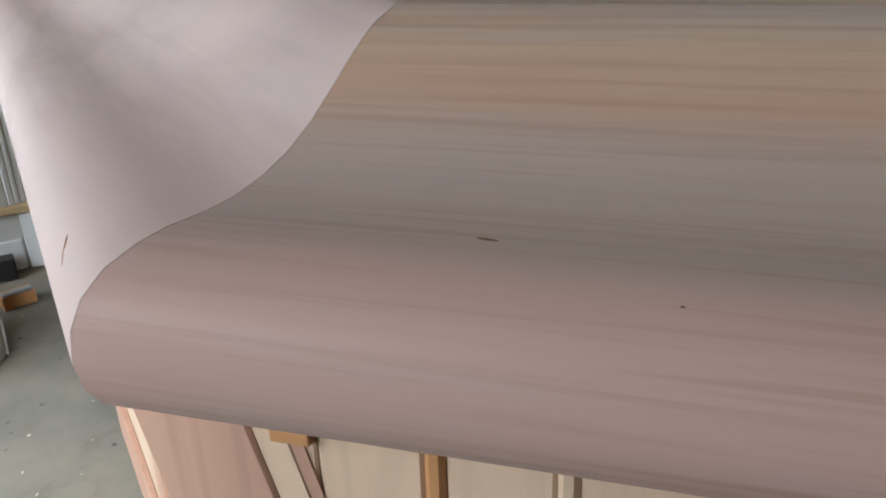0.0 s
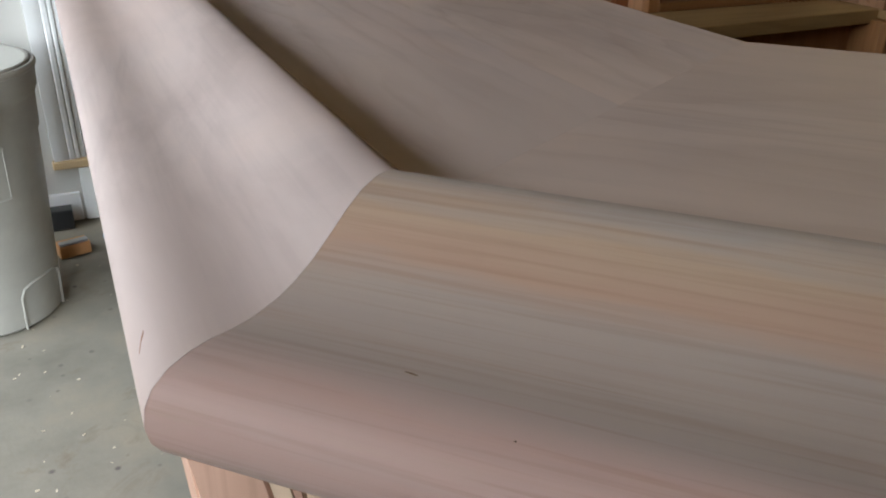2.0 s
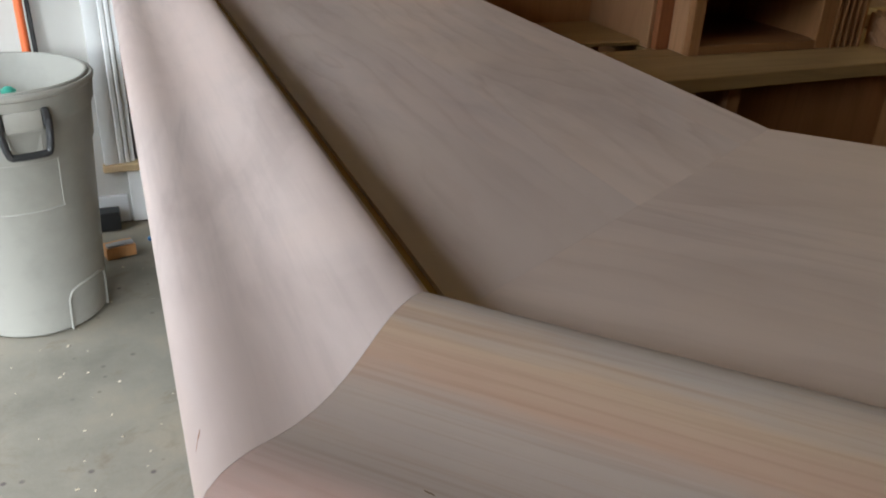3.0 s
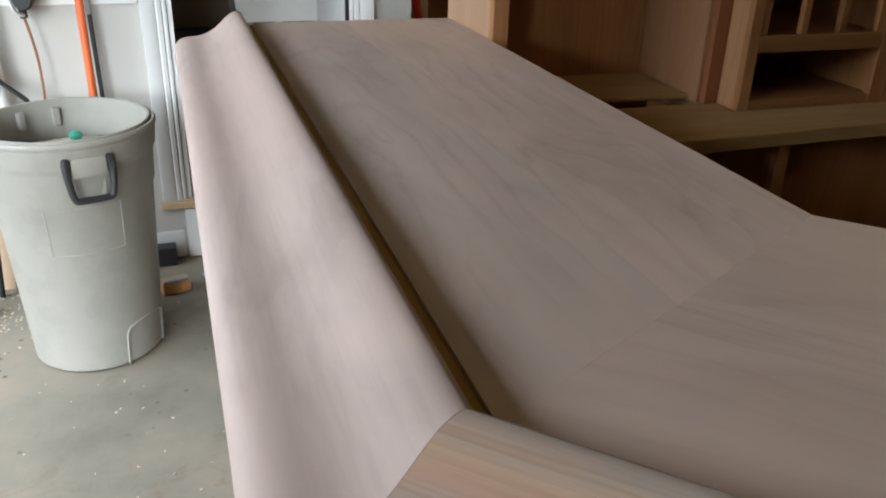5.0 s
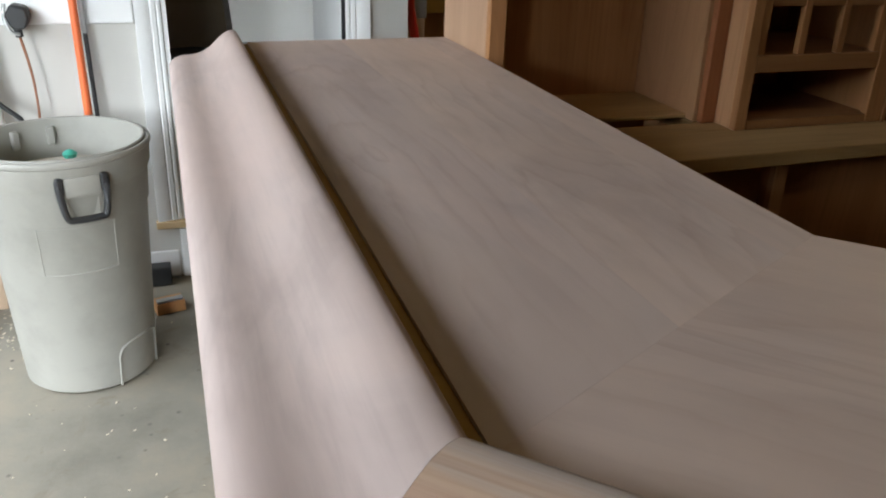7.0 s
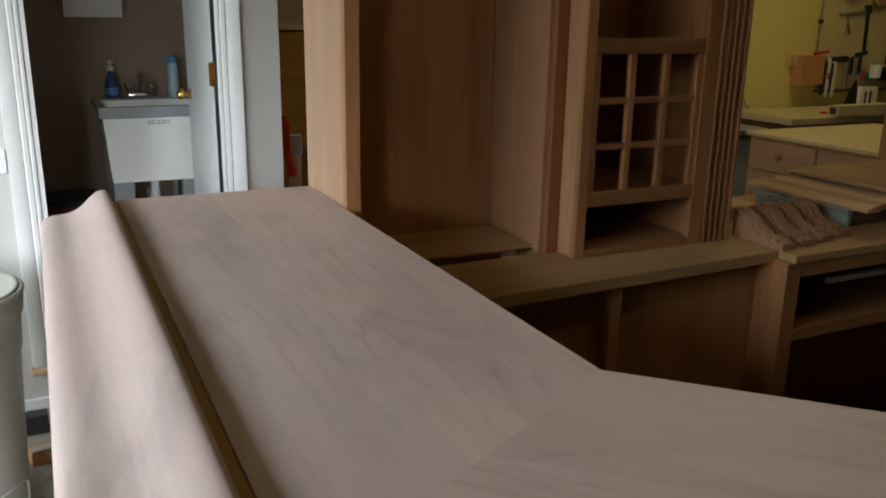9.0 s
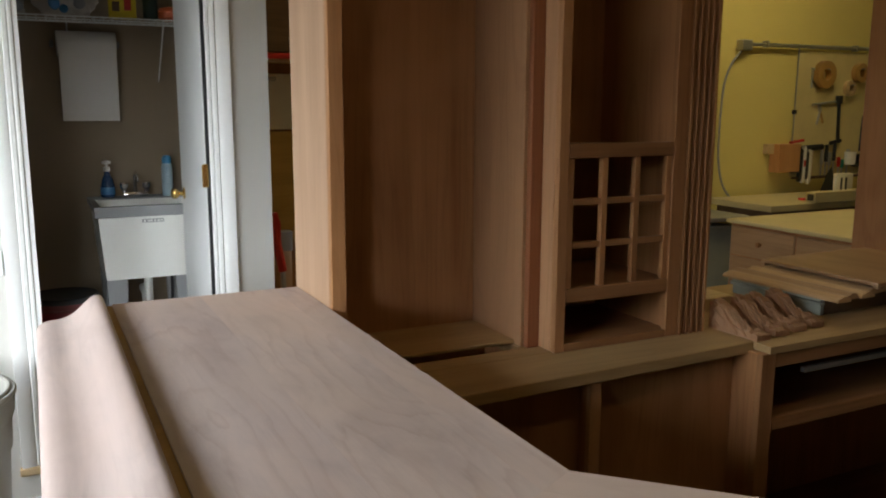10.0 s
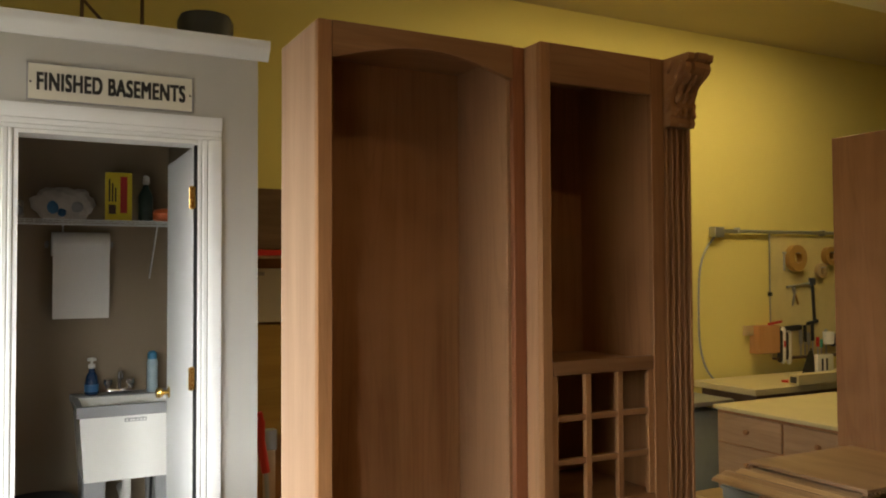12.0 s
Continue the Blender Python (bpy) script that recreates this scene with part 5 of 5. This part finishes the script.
part("neck", box(3.8, 3.6, 0.7605, 4.0, 3.85, 0.7995, 0.004), black_plastic, mach)
part("vent", box(3.70, 3.512, 0.66, 3.80, 3.5195, 0.69, 0.002), black_plastic, mach)
part("base", box(3.68, 3.54, 0.002, 4.10, 3.90, 0.0895, 0.004), black_plastic, mach)

# conduit, cable loop and tool board
con = thing("conduit", "grey steel conduit with a junction box and hanging cable", "conduit")
part("junction_box", box(4.52, 3.93, 1.955, 4.62, 3.998, 2.03, 0.006), steel, con)
part("pipe", tube([(4.62, 3.965, 2.0), (7.9, 3.965, 2.02)], 0.014, 10), steel, con)
for x in (4.78, 5.75, 6.7):
    part("strap", box(x, 3.945, 1.985, x + 0.02, 3.998, 2.03, 0.003), steel, con)
part("cable", tube(spline([(4.545, 3.965, 1.955), (4.45, 3.97, 1.84), (4.40, 3.975, 1.68), (4.385, 3.975, 1.40), (4.395, 3.975, 1.15), (4.45, 3.97, 0.97), (4.56, 3.96, 0.86), (4.70, 3.95, 0.83), (4.9, 3.95, 0.80)], 8), 0.008, 8), mid_grey, con, "grey hanging cable")
part("drop", tube([(5.14, 3.97, 1.99), (5.135, 3.97, 1.20)], 0.006, 6), steel, con)
part("drop_clip", box(5.125, 3.955, 1.50, 5.150, 3.985, 1.53, 0.003), black_plastic, con)

solo("tool_board", box(5.16, 3.982, 1.02, 7.2, 3.997, 1.975, 0.002), paint("cream tool board", (0.66, 0.56, 0.28), 0.7, 0.2, 5.0), "cream painted tool board on the yellow wall", "tool board")


def coil(name, x, z, r0, r1, w, mat, label):
    c = thing(name, label, "tape roll")
    bm = lathe([(r0, 0), (r1 - 0.003, 0), (r1, 0.003), (r1, w - 0.003), (r1 - 0.003, w), (r0, w), (r0 - 0.002, w / 2), (r0, 0)], 28, cap=False)
    bm.transform(Matrix.Translation((x, 3.978, z)) @ pose(0, 0, 0, 90, 0, 0))
    part("roll", bm, mat, c)
    part("hook", tube([(x, 3.981, z + r0 - 0.006), (x, 3.91, z + r0 - 0.006)], 0.005, 6), steel, c)


coil("tape_roll", 5.42, 1.80, 0.045, 0.105, 0.05, tan_tape, "wide roll of tan tape on a hook")
coil("tape_roll", 5.82, 1.82, 0.035, 0.075, 0.05, tan_tape, "small roll of tan tape on a hook")
coil("tape_roll", 5.72, 1.70, 0.03, 0.06, 0.04, pale_wood, "small pale roll on a hook")


def hung(name, label, pieces):
    t = thing(name, label, "hand tool", "tools on the board")
    for n, pts, r, mat in pieces:
        part(n, tube(pts, r, 7), mat, t)


hung("square", "steel square hung on the board", [("blade", [(5.30, 3.975, 1.84), (5.40, 3.972, 1.84)], 0.012, steel), ("stock", [(5.31, 3.975, 1.84), (5.31, 3.975, 1.70)], 0.008, steel)])
hung("pliers", "pliers with short jaws hung on the board", [("jaw", [(5.40, 3.97, 1.58), (5.42, 3.97, 1.52)], 0.014, steel), ("handle", [(5.42, 3.97, 1.52), (5.39, 3.97, 1.42)], 0.008, steel), ("handle", [(5.42, 3.97, 1.52), (5.46, 3.97, 1.43)], 0.008, tan_tape)])
hung("spanner", "steel spanner hung on the board", [("bar", [(5.33, 3.97, 1.57), (5.62, 3.97, 1.60)], 0.009, steel)])
hung("hand_drill", "dark hand drill hung on the board", [("shaft", [(5.62, 3.965, 1.64), (5.64, 3.965, 1.30)], 0.014, black_plastic), ("chuck", [(5.62, 3.965, 1.64), (5.62, 3.965, 1.58)], 0.03, black_plastic), ("base", [(5.56, 3.965, 1.27), (5.67, 3.965, 1.29)], 0.016, black_plastic)])
hung("hammer", "claw hammer hung on the board", [("head", [(5.25, 3.96, 1.235), (5.46, 3.96, 1.245)], 0.024, black_plastic), ("handle", [(5.36, 3.965, 1.235), (5.355, 3.965, 0.98)], 0.012, pale_wood_z)])
hung("mallet", "black headed mallet hung on the board", [("head", [(5.83, 3.95, 1.13), (5.99, 3.95, 1.13)], 0.055, black_plastic), ("handle", [(5.91, 3.965, 1.2), (5.92, 3.965, 1.48)], 0.010, black_plastic)])
for i, (x, m, l) in enumerate(((5.46, steel, 0.20), (5.51, black_plastic, 0.24), (5.55, steel, 0.18), (5.60, black_plastic, 0.25), (5.66, red_paint, 0.14), (5.70, teal_plastic, 0.12), (5.76, steel, 0.20))):
    hung("screwdriver", "screwdriver standing in the board's rack", [("blade", [(x, 3.955, 1.02), (x, 3.955, 1.02 + l * 0.5)], 0.006, steel), ("handle", [(x, 3.955, 1.02 + l * 0.45), (x, 3.955, 1.02 + l)], 0.014, m)])
solo("clear_cup", lathe([(0.035, 0), (0.04, 0.003), (0.045, 0.10), (0.043, 0.10)], 18, (5.76, 3.93, 1.10)), paper_white, "white cup hung on the tool board", "cup")
part_rack = thing("tool_rack", "narrow dark ledge below the hanging tools", "ledge")
part("ledge", box(5.16, 3.92, 1.0, 6.1, 3.9815, 1.018, 0.003), dark_wood, part_rack)
hold = thing("blade_holder", "wooden block holding saw blades and white rules", "holder")
part("block", box(4.93, 3.90, 1.06, 5.16, 3.998, 1.275, 0.004), edge_wood, hold)
part("cleat", box(4.86, 3.95, 1.20, 4.9295, 3.998, 1.275, 0.003), pale_wood, hold)
for x, z0, z1, m in ((5.17, 0.98, 1.24, black_plastic), (5.205, 0.97, 1.26, paper_white), (5.235, 1.0, 1.22, black_plastic), (5.27, 0.96, 1.23, sign_cream)):
    part("blade", prism([(x, z0 + 0.02), (x + 0.012, z0), (x + 0.030, z0 + 0.02), (x + 0.034, z1 - 0.02), (x + 0.018, z1), (x + 0.004, z1 - 0.02)], 3.91, 3.94, "y", 0.002), m, hold)
part("red_clip", tube([(5.06, 3.92, 1.285), (5.2, 3.92, 1.30)], 0.012, 6), red_paint, hold)
part("red_dot", box(5.21, 3.905, 1.10, 5.228, 3.9095, 1.15, 0), red_paint, hold)

# fluorescent fixtures over the benches and bar, unseen, added to go with the assumed lamps
lampf = thing("ceiling_light", "unseen long white ceiling light, assumed for the warm light", "ceiling light")
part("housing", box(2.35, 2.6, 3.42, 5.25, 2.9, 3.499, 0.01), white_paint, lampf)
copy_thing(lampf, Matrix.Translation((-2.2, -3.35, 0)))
